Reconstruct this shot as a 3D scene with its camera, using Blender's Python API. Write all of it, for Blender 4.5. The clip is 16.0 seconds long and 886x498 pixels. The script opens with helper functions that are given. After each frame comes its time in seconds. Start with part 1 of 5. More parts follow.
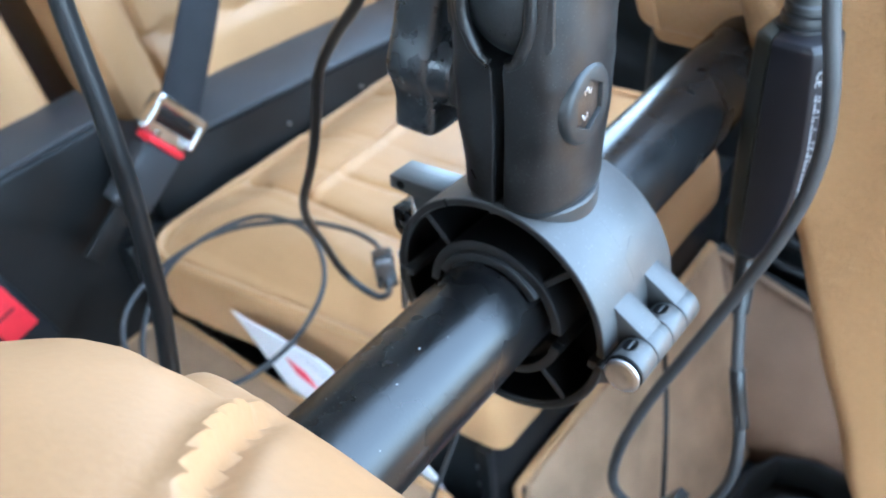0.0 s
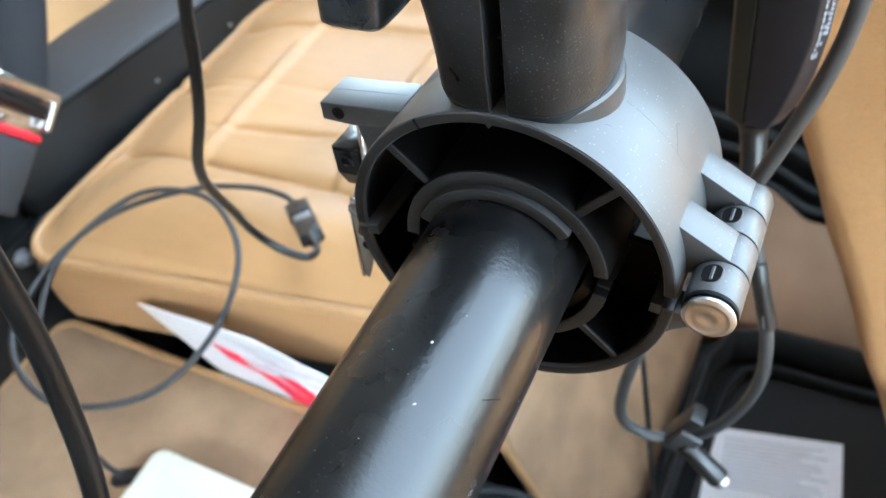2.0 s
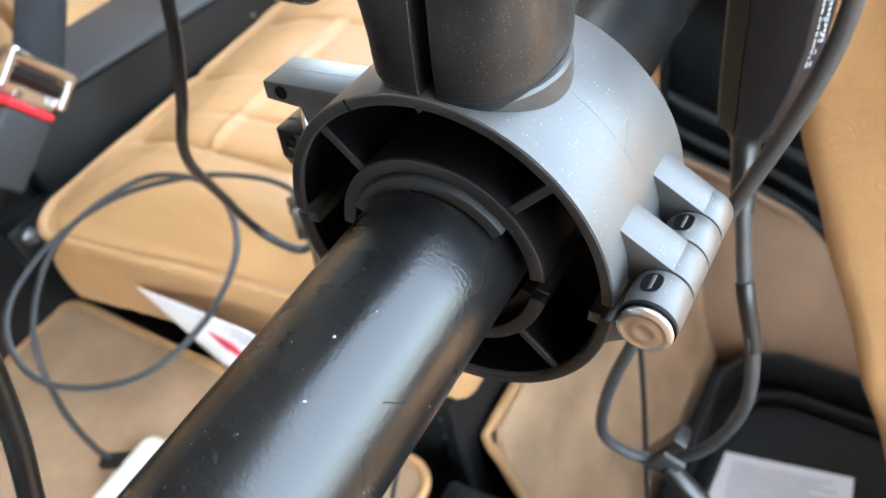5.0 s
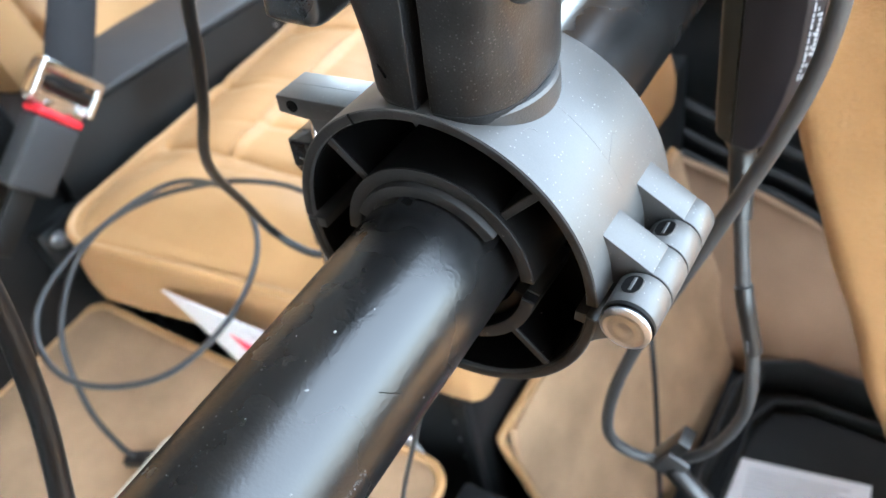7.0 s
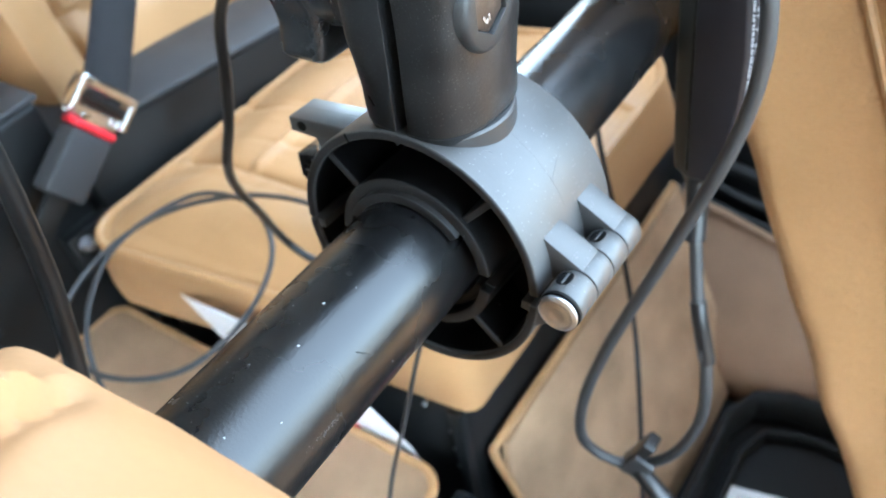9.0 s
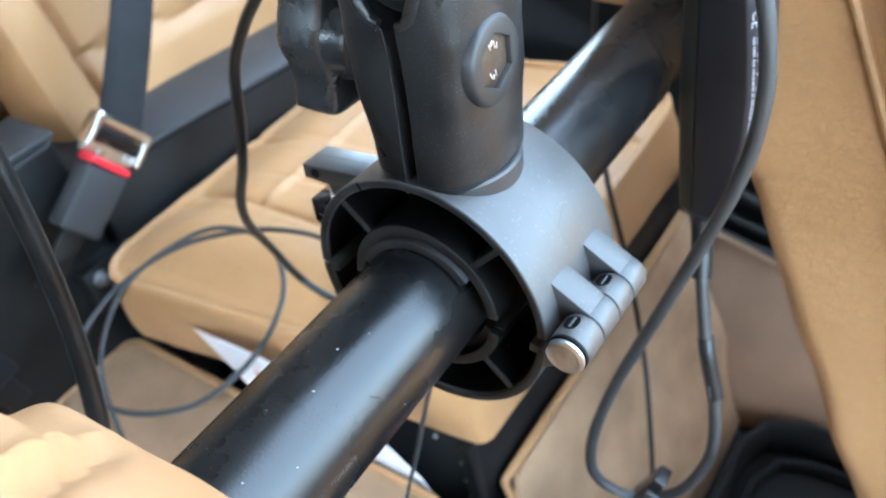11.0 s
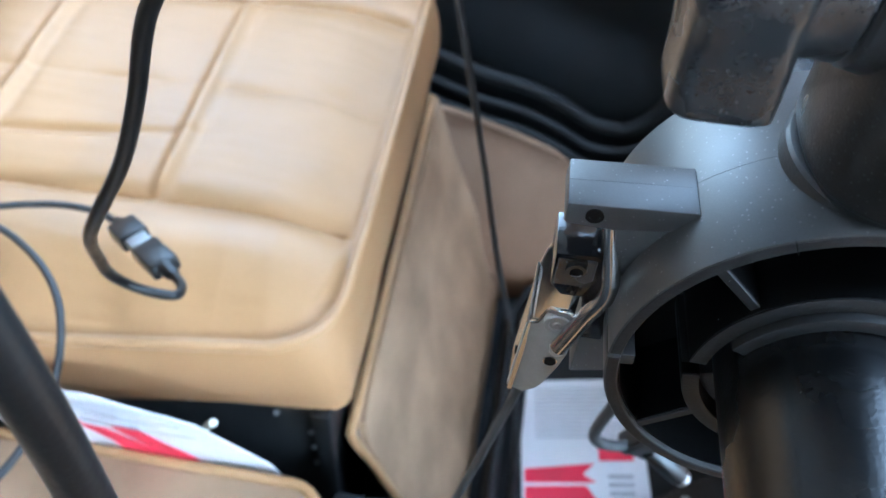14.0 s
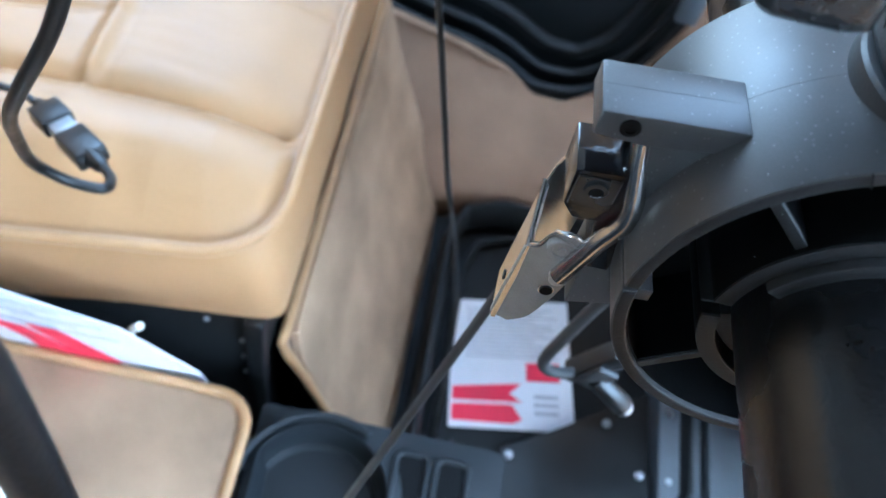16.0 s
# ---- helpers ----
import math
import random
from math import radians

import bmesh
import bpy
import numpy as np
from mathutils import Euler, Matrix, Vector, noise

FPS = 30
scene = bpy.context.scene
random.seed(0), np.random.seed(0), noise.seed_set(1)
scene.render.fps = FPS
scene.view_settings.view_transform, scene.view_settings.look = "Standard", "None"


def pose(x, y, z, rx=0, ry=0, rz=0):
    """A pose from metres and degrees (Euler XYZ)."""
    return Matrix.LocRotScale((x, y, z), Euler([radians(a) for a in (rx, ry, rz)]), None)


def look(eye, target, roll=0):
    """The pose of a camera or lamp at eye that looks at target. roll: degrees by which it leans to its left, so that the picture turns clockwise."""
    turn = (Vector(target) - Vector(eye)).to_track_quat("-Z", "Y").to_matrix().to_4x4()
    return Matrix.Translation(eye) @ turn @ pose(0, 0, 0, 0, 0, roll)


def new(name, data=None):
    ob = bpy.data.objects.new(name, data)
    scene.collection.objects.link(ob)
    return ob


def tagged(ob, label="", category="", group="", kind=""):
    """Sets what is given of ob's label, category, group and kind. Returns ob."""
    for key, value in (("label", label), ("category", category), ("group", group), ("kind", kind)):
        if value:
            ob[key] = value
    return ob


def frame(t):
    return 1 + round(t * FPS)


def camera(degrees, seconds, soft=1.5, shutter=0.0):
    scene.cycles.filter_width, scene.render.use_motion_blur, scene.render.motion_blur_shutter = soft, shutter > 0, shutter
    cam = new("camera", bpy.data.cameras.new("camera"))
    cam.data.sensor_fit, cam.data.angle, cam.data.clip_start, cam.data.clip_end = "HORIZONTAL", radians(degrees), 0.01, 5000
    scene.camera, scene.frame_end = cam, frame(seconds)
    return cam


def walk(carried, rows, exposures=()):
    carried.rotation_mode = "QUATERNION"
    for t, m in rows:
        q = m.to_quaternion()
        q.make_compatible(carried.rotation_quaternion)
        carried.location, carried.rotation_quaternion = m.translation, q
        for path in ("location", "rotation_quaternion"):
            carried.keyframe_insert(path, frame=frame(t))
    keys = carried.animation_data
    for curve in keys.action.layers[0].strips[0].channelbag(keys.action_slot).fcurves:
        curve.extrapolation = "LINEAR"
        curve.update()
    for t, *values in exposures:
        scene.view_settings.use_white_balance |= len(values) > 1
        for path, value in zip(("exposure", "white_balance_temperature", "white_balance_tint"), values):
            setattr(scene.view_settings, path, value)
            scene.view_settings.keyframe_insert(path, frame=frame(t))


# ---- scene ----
cam = camera(56.5, 16.0)
PATH = [
    (0, (0.1223, 0.0371, 0.7451), (-0.4007, 0.5767, 0.0852), -7.84),
    (0.5, (0.0881, 0.0536, 0.7329), (-0.3348, 0.6136, 0.0204), -9.07),
    (1, (0.0647, 0.0591, 0.7168), (-0.3102, 0.6191, -0.0221), -9.29),
    (1.5, (0.0619, 0.0648, 0.7081), (-0.3178, 0.6206, -0.0314), -11.06),
    (2, (0.0665, 0.0701, 0.6987), (-0.3347, 0.6166, -0.0364), -13.49),
    (2.5, (0.0721, 0.0718, 0.6982), (-0.3485, 0.6061, -0.0350), -14.46),
    (3, (0.0776, 0.0815, 0.6906), (-0.3491, 0.6140, -0.0404), -14.03),
    (3.5, (0.0779, 0.0818, 0.6876), (-0.3504, 0.6173, -0.0402), -13.33),
    (4, (0.0815, 0.0847, 0.6890), (-0.3492, 0.6233, -0.0352), -12.85),
    (4.5, (0.0805, 0.0850, 0.6847), (-0.3497, 0.6217, -0.0412), -12.29),
    (7, (0.0922, 0.0803, 0.6936), (-0.3676, 0.6051, -0.0228), -13.40),
    (7.5, (0.0944, 0.0794, 0.6939), (-0.3691, 0.6040, -0.0201), -13.84),
    (8, (0.1040, 0.0707, 0.7045), (-0.3629, 0.5924, -0.0095), -13.72),
    (8.5, (0.1242, 0.0747, 0.6982), (-0.3474, 0.5998, -0.0103), -12.34),
    (9, (0.1244, 0.0585, 0.7169), (-0.3618, 0.5944, 0.0266), -11.66),
    (11.5, (0.1263, 0.0579, 0.7305), (-0.3774, 0.6099, 0.0660), -12.59),
    (12, (0.0540, 0.0562, 0.7414), (-0.3411, 0.6486, 0.0392), -9.64),
    (12.5, (-0.0063, 0.0716, 0.7276), (-0.2595, 0.7034, -0.0051), -5.16),
    (13, (-0.0396, 0.0778, 0.7069), (-0.1845, 0.7215, -0.0446), -0.23),
    (13.5, (-0.0587, 0.0892, 0.6936), (-0.1436, 0.7132, -0.0831), 2.98),
    (14, (-0.0655, 0.0964, 0.6876), (-0.1170, 0.6999, -0.1082), 5.04),
    (14.5, (-0.0707, 0.1006, 0.6874), (-0.0902, 0.6970, -0.1151), 7.70),
    (15, (-0.0726, 0.0996, 0.6825), (-0.0778, 0.6834, -0.1293), 9.94),
    (15.5, (-0.0772, 0.1056, 0.6730), (-0.0597, 0.6671, -0.1543), 13.47),
    (16, (-0.0778, 0.1071, 0.6675), (-0.0258, 0.6406, -0.1767), 17.44),
]
TONES = [(0, 4.86, 4840, -3), (2, 5.02, 5560, -3), (4.5, 5.12, 5850, 0), (7, 5.17, 5820, 0), (9, 5.02, 5400, -3), (11.5, 4.92, 5110, -3), (12.5, 4.9, 4860, -3), (14.5, 5.0, 4770, -3), (16, 5.07, 4640, -3)]
walk(cam, [(t, look(eye, target, roll)) for t, eye, target, roll in PATH], TONES)
cam.data.dof.use_dof = True
cam.data.dof.focus_distance, cam.data.dof.aperture_fstop = 0.165, 23.0

# ---- world and light ----
world = bpy.data.worlds.new("sky")
scene.world = world
world.use_nodes = True
wn = world.node_tree
sky = wn.nodes.new("ShaderNodeTexSky")
sky.sky_type = 'NISHITA'
sky.sun_disc = False
sky.air_density, sky.dust_density = 1.0, 4.0
sky.sun_elevation, sky.sun_rotation = radians(52), radians(177)
pale = wn.nodes.new("ShaderNodeHueSaturation")
pale.inputs["Saturation"].default_value = 0.42
wn.links.new(sky.outputs[0], pale.inputs["Color"])
wn.links.new(pale.outputs[0], wn.nodes["Background"].inputs[0])
wn.nodes["Background"].inputs[1].default_value = 0.15
sun = new("sun", bpy.data.lights.new("sun", 'SUN'))
sun.data.energy, sun.data.angle, sun.data.color = 1.0, radians(12), (1.0, 0.97, 0.93)
sun.matrix_world = look((0.3, -6.0, 7.7), (0, 0.0, 0.0))


# ---- materials ----
def material(name, base, rough=0.5, metal=0.0, dark=0.8, light=1.15, scale=12.0, fine=400.0, bump=0.15, depth=0.0006, spec=0.5, rvar=0.1, coat=0.0):
    """Two scales of colour change, a change of gloss, and a fine relief."""
    m = bpy.data.materials.new(name)
    m.use_nodes = True
    nt = m.node_tree
    b = nt.nodes["Principled BSDF"]
    tc = nt.nodes.new("ShaderNodeTexCoord")
    n1 = nt.nodes.new("ShaderNodeTexNoise")
    n1.inputs["Scale"].default_value, n1.inputs["Detail"].default_value = scale, 6
    n2 = nt.nodes.new("ShaderNodeTexNoise")
    n2.inputs["Scale"].default_value, n2.inputs["Detail"].default_value = fine, 3
    for n in (n1, n2):
        nt.links.new(tc.outputs["Object"], n.inputs["Vector"])
    add = nt.nodes.new("ShaderNodeMath")
    add.operation = 'MULTIPLY_ADD'
    add.inputs[1].default_value = 0.35
    nt.links.new(n2.outputs[0], add.inputs[0])
    nt.links.new(n1.outputs[0], add.inputs[2])
    ramp = nt.nodes.new("ShaderNodeValToRGB")
    ramp.color_ramp.elements[0].position, ramp.color_ramp.elements[1].position = 0.42, 0.92
    ramp.color_ramp.elements[0].color = (*[min(1, c * dark) for c in base], 1)
    ramp.color_ramp.elements[1].color = (*[min(1, c * light) for c in base], 1)
    nt.links.new(add.outputs[0], ramp.inputs[0])
    nt.links.new(ramp.outputs[0], b.inputs["Base Color"])
    mr = nt.nodes.new("ShaderNodeMapRange")
    mr.inputs[1].default_value, mr.inputs[2].default_value = 0.3, 0.7
    mr.inputs[3].default_value, mr.inputs[4].default_value = max(0.02, rough - rvar), min(1, rough + rvar)
    nt.links.new(n1.outputs[0], mr.inputs[0])
    nt.links.new(mr.outputs[0], b.inputs["Roughness"])
    b.inputs["Metallic"].default_value = metal
    b.inputs["Specular IOR Level"].default_value = spec
    b.inputs["Coat Weight"].default_value = coat
    if bump:
        bp = nt.nodes.new("ShaderNodeBump")
        bp.inputs["Strength"].default_value, bp.inputs["Distance"].default_value = bump, depth
        nt.links.new(n2.outputs[0], bp.inputs["Height"])
        nt.links.new(bp.outputs[0], b.inputs["Normal"])
    return m


def specks(m, colour, scale, size, amount=1.0):
    """Small pale chips and dust grains scattered over a material."""
    nt = m.node_tree
    b = nt.nodes["Principled BSDF"]
    tc = nt.nodes.new("ShaderNodeTexCoord")
    v = nt.nodes.new("ShaderNodeTexVoronoi")
    v.inputs["Scale"].default_value = scale
    nt.links.new(tc.outputs["Object"], v.inputs["Vector"])
    lt = nt.nodes.new("ShaderNodeMapRange")
    lt.inputs[1].default_value, lt.inputs[2].default_value = size, size * 0.5
    lt.inputs[3].default_value, lt.inputs[4].default_value = 0.0, 1.0
    nt.links.new(v.outputs["Distance"], lt.inputs[0])
    sep = nt.nodes.new("ShaderNodeSeparateColor")
    nt.links.new(v.outputs["Color"], sep.inputs[0])
    few = nt.nodes.new("ShaderNodeMath")
    few.operation = 'LESS_THAN'
    few.inputs[1].default_value = amount
    nt.links.new(sep.outputs[0], few.inputs[0])
    mul = nt.nodes.new("ShaderNodeMath")
    mul.operation = 'MULTIPLY'
    nt.links.new(lt.outputs[0], mul.inputs[0])
    nt.links.new(few.outputs[0], mul.inputs[1])
    mix = nt.nodes.new("ShaderNodeMix")
    mix.data_type = 'RGBA'
    mix.inputs[7].default_value = (*colour, 1)
    old = b.inputs["Base Color"].links[0].from_socket
    nt.links.new(old, mix.inputs[6])
    nt.links.new(mul.outputs[0], mix.inputs[0])
    nt.links.new(mix.outputs[2], b.inputs["Base Color"])
    return m


def wrinkles(m, scale, strength, depth, stretch=(1, 1, 1)):
    """Fine crossing creases of tanned hide, laid over a material's own relief."""
    nt = m.node_tree
    b = nt.nodes["Principled BSDF"]
    tc = nt.nodes.new("ShaderNodeTexCoord")
    mp = nt.nodes.new("ShaderNodeMapping")
    mp.inputs["Scale"].default_value = stretch
    nt.links.new(tc.outputs["Object"], mp.inputs["Vector"])
    warp = nt.nodes.new("ShaderNodeTexNoise")
    warp.inputs["Scale"].default_value, warp.inputs["Detail"].default_value = scale * 0.25, 3
    nt.links.new(mp.outputs[0], warp.inputs["Vector"])
    mix = nt.nodes.new("ShaderNodeMix")
    mix.data_type = 'VECTOR'
    mix.inputs[0].default_value = 0.02
    nt.links.new(mp.outputs[0], mix.inputs[4])
    nt.links.new(warp.outputs["Color"], mix.inputs[5])
    v = nt.nodes.new("ShaderNodeTexVoronoi")
    v.feature = 'DISTANCE_TO_EDGE'
    v.inputs["Scale"].default_value = scale
    nt.links.new(mix.outputs[1], v.inputs["Vector"])
    mr = nt.nodes.new("ShaderNodeMapRange")
    mr.inputs[1].default_value, mr.inputs[2].default_value = 0.0, 0.16
    nt.links.new(v.outputs["Distance"], mr.inputs[0])
    bp = nt.nodes.new("ShaderNodeBump")
    bp.inputs["Strength"].default_value, bp.inputs["Distance"].default_value = strength, depth
    nt.links.new(mr.outputs[0], bp.inputs["Height"])
    nt.links.new(b.inputs["Normal"].links[0].from_socket, bp.inputs["Normal"])
    nt.links.new(bp.outputs[0], b.inputs["Normal"])
    return m


def rubbed(m, scale, shine, dull, tint, height=0.0, seed=0.0):
    """Polished patches among dull ones, with a slow unevenness of the surface."""
    nt = m.node_tree
    b = nt.nodes["Principled BSDF"]
    tc = nt.nodes.new("ShaderNodeTexCoord")
    mp = nt.nodes.new("ShaderNodeMapping")
    mp.inputs["Location"].default_value = (seed, seed * 0.7, seed * 1.3)
    nt.links.new(tc.outputs["Object"], mp.inputs["Vector"])
    n = nt.nodes.new("ShaderNodeTexNoise")
    n.inputs["Scale"].default_value, n.inputs["Detail"].default_value, n.inputs["Distortion"].default_value = scale, 3, 0.0
    nt.links.new(mp.outputs[0], n.inputs["Vector"])
    patch = nt.nodes.new("ShaderNodeMapRange")
    patch.inputs[1].default_value, patch.inputs[2].default_value = 0.28, 0.72
    nt.links.new(n.outputs[0], patch.inputs[0])
    rough = nt.nodes.new("ShaderNodeMapRange")
    rough.inputs[3].default_value, rough.inputs[4].default_value = shine, dull
    nt.links.new(patch.outputs[0], rough.inputs[0])
    nt.links.new(rough.outputs[0], b.inputs["Roughness"])
    mix = nt.nodes.new("ShaderNodeMix")
    mix.data_type, mix.blend_type = 'RGBA', 'MULTIPLY'
    mix.inputs[0].default_value = 1.0
    old = b.inputs["Base Color"].links[0].from_socket
    nt.links.new(old, mix.inputs[6])
    ramp = nt.nodes.new("ShaderNodeValToRGB")
    ramp.color_ramp.elements[0].color = (tint, tint, tint, 1)
    ramp.color_ramp.elements[1].color = (1, 1, 1, 1)
    nt.links.new(patch.outputs[0], ramp.inputs[0])
    nt.links.new(ramp.outputs[0], mix.inputs[7])
    nt.links.new(mix.outputs[2], b.inputs["Base Color"])
    if height:
        bp = nt.nodes.new("ShaderNodeBump")
        bp.inputs["Strength"].default_value, bp.inputs["Distance"].default_value = 1.0, height
        nt.links.new(n.outputs[0], bp.inputs["Height"])
        nt.links.new(b.inputs["Normal"].links[0].from_socket, bp.inputs["Normal"])
        nt.links.new(bp.outputs[0], b.inputs["Normal"])
    return m


LEATHER = wrinkles(material("tan_leather", (0.385, 0.220, 0.098), 0.41, dark=0.84, light=1.1, scale=7, fine=900, bump=0.25, depth=0.0004, rvar=0.07, spec=0.33), 320, 0.16, 0.0004)
# same tan leather, darkened in colour to offset skylight on the near shoulder
LEATHER_S = material("tan_leather_shaded", (0.262, 0.142, 0.062), 0.50, dark=0.86, light=1.1, scale=9, fine=700, bump=0.12, depth=0.0004, rvar=0.06, spec=0.28)
LEATHER_B = wrinkles(material("tan_leather_coarse", (0.330, 0.185, 0.080), 0.5, dark=0.86, light=1.1, scale=6, fine=480, bump=0.45, depth=0.0006, rvar=0.06, spec=0.3), 260, 0.55, 0.0005, (1.0, 1.0, 2.0))
CARPET = material("tan_carpet", (0.325, 0.218, 0.134), 0.95, dark=0.62, light=1.25, scale=13, fine=1600, bump=0.5, depth=0.0008, spec=0.1, rvar=0.03)
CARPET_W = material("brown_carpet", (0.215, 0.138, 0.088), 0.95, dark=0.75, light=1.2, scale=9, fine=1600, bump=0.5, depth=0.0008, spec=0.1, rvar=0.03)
BINDING = material("leather_binding", (0.34, 0.195, 0.085), 0.5, scale=30, fine=700, bump=0.3)
TUBE = specks(material("black_powder_coat", (0.0042, 0.0042, 0.0043), 0.27, dark=0.8, light=1.5, scale=35, fine=1100, bump=0.22, depth=0.0003, rvar=0.05, spec=0.45), (0.16, 0.165, 0.17), 300, 0.08, 0.010)
CLAMP = specks(specks(material("grey_black_nylon", (0.036, 0.036, 0.0358), 0.42, dark=0.72, light=1.35, scale=55, fine=2600, bump=0.07, depth=0.00025, rvar=0.06, spec=0.52), (0.24, 0.245, 0.25), 620, 0.10, 0.014), (0.10, 0.10, 0.10), 1500, 0.35, 0.10)
# greyer nylon: puts light on the clamp's front edges, also serves the liner
CLAMP_R = specks(material("edge_light_and_liner_nylon", (0.0085, 0.0085, 0.0086), 0.55, dark=0.6, light=1.7, scale=90, fine=1800, bump=0.4, depth=0.0002, spec=0.36), (0.30, 0.30, 0.30), 800, 0.13, 0.05)
CLAMP_L = material("moulded_nylon_lip", (0.022, 0.022, 0.0225), 0.5, dark=0.75, light=1.3, scale=60, fine=1800, bump=0.3, depth=0.0002)
# near-black nylon: puts shade inside the clamp, also serves holes and black parts
CLAMP_IN = specks(material("shade_and_black_nylon", (0.0018, 0.0018, 0.0019), 0.55, dark=0.7, light=1.3, scale=60, fine=1500, bump=0.2, depth=0.0002, spec=0.10), (0.30, 0.30, 0.30), 700, 0.13, 0.03)
ARM = rubbed(specks(specks(material("scuffed_black_composite", (0.0098, 0.0103, 0.0109), 0.33, dark=0.6, light=2.0, scale=30, fine=1900, bump=0.25, depth=0.0003, spec=0.34), (0.055, 0.056, 0.057), 1500, 0.34, 0.26), (0.12, 0.12, 0.12), 900, 0.12, 0.03), 60, 0.24, 0.46, 0.55, 0.0004)
WORN = material("worn_black_composite", (0.0135, 0.0140, 0.0145), 0.48, dark=0.75, light=1.3, scale=60, fine=1600, bump=0.3, depth=0.0003, spec=0.4)
RUBBER = material("black_rubber_ball", (0.010, 0.011, 0.0115), 0.42, spec=0.3, scale=50, fine=1200, bump=0.25)
KNOB = rubbed(specks(material("glossy_black_plastic", (0.0100, 0.0106, 0.0113), 0.25, dark=0.6, light=2.2, scale=45, fine=1300, bump=0.16, depth=0.0003, spec=0.55), (0.07, 0.072, 0.075), 1100, 0.30, 0.10), 80, 0.19, 0.33, 0.7, 0.0004, 3.0)
GLOSS = material("polished_black_plastic", (0.006, 0.006, 0.007), 0.12, dark=0.8, light=1.3, scale=60, fine=900, bump=0.08, rvar=0.05)
CHROME = material("chrome", (0.62, 0.60, 0.58), 0.17, 1.0, dark=0.85, light=1.1, scale=90, fine=2000, bump=0.05, rvar=0.07)
STEEL = material("brushed_steel", (0.47, 0.475, 0.49), 0.36, 1.0, scale=120, fine=2500, bump=0.15)
DULL_METAL = material("dull_metal", (0.30, 0.30, 0.30), 0.5, 1.0, scale=150, fine=2500, bump=0.15)
BOLT = material("dark_bolt_head", (0.034, 0.023, 0.016), 0.42, 0.3, dark=0.6, light=1.6, scale=120, fine=900, bump=0.3)
ALU = material("aluminium_strip", (0.11, 0.122, 0.135), 0.55, 0.2, scale=20, fine=900, bump=0.1)
CABLE = material("black_cable_jacket", (0.0065, 0.0065, 0.0067), 0.38, scale=60, fine=900, bump=0.15, spec=0.4)
CABLE_G = material("grey_cable_jacket", (0.021, 0.021, 0.0215), 0.5, scale=60, fine=900, bump=0.15)
ADAPTER = material("charcoal_plastic", (0.0085, 0.0076, 0.0094), 0.40, dark=0.85, light=1.25, scale=30, fine=1600, bump=0.2, depth=0.0002, spec=0.3)
ADAPTER_L = material("olive_black_plastic", (0.0130, 0.0125, 0.0095), 0.45, dark=0.85, light=1.25, scale=30, fine=1600, bump=0.2, depth=0.0002, spec=0.25)
PAINT = specks(material("black_painted_metal", (0.0056, 0.006, 0.0061), 0.40, dark=0.6, light=2.0, scale=14, fine=700, bump=0.2, depth=0.0003, rvar=0.1, spec=0.38), (0.25, 0.24, 0.22), 90, 0.06, 0.06)
LEDGE = material("dark_grey_vinyl", (0.026, 0.027, 0.029), 0.55, dark=0.8, light=1.3, scale=12, fine=700, bump=0.3)
MAT = material("black_rubber_mat", (0.008, 0.0085, 0.009), 0.6, spec=0.25, dark=0.6, light=1.8, scale=10, fine=500, bump=0.4, depth=0.0008)
PLASTIC = material("moulded_black_plastic", (0.0080, 0.0095, 0.011), 0.5, spec=0.28, dark=0.75, light=1.3, scale=18, fine=900, bump=0.3, depth=0.0003)
WEB = material("black_webbing", (0.014, 0.0135, 0.015), 0.7, spec=0.25, scale=40, fine=1300, bump=0.7, depth=0.0006)
PAPER = material("white_paper", (0.74, 0.74, 0.77), 0.75, dark=0.93, light=1.03, scale=20, fine=300, bump=0.05)
RED = material("red_print", (0.70, 0.015, 0.06), 0.6, dark=0.9, light=1.08, scale=30, fine=300, bump=0.0)
INK = material("grey_print", (0.42, 0.42, 0.46), 0.7, scale=60, fine=300, bump=0.0)
REDP = material("red_plastic", (0.62, 0.02, 0.035), 0.4, scale=40, fine=900, bump=0.1)
CREAM = material("cream_plastic", (0.62, 0.60, 0.51), 0.4, dark=0.95, light=1.03, scale=15, fine=900, bump=0.1)
CHIP = material("bare_primer", (0.22, 0.225, 0.23), 0.6, scale=60, fine=500, bump=0.0)
SCUFF = material("scuffed_nylon", (0.05, 0.05, 0.053), 0.6, scale=60, fine=500, bump=0.0)
LABEL = material("pale_label_print", (0.21, 0.21, 0.22), 0.6, scale=60, fine=500, bump=0.0)
HEADLINE = material("grey_headliner", (0.24, 0.235, 0.225), 0.85, scale=6, fine=500, bump=0.3)
ASPHALT = material("pale_apron_concrete", (0.30, 0.29, 0.27), 0.9, scale=1.5, fine=60, bump=0.3, depth=0.004)


# ---- mesh helpers ----
def thing(name, label, category, m=None, group="", kind=""):
    ob = new(name)
    ob.empty_display_size = 0.02
    if m is not None:
        ob.matrix_world = m
    return tagged(ob, label, category, group, kind)


def part(name, bm, mat, parent=None, label="", smooth=True, sharp=35):
    me = bpy.data.meshes.new(name)
    bmesh.ops.recalc_face_normals(bm, faces=bm.faces)
    if smooth:
        for f in bm.faces:
            f.smooth = True
        for e in bm.edges:
            if len(e.link_faces) == 2 and e.calc_face_angle(0) > radians(sharp):
                e.smooth = False
    bm.to_mesh(me)
    bm.free()
    me.materials.append(mat)
    ob = new(name, me)
    if parent is not None:
        ob.parent = parent
    return tagged(ob, label)


def solid(name, bm, mat, label, category, kind="", group="", smooth=True):
    return tagged(part(name, bm, mat, None, label, smooth), "", category, group, kind)


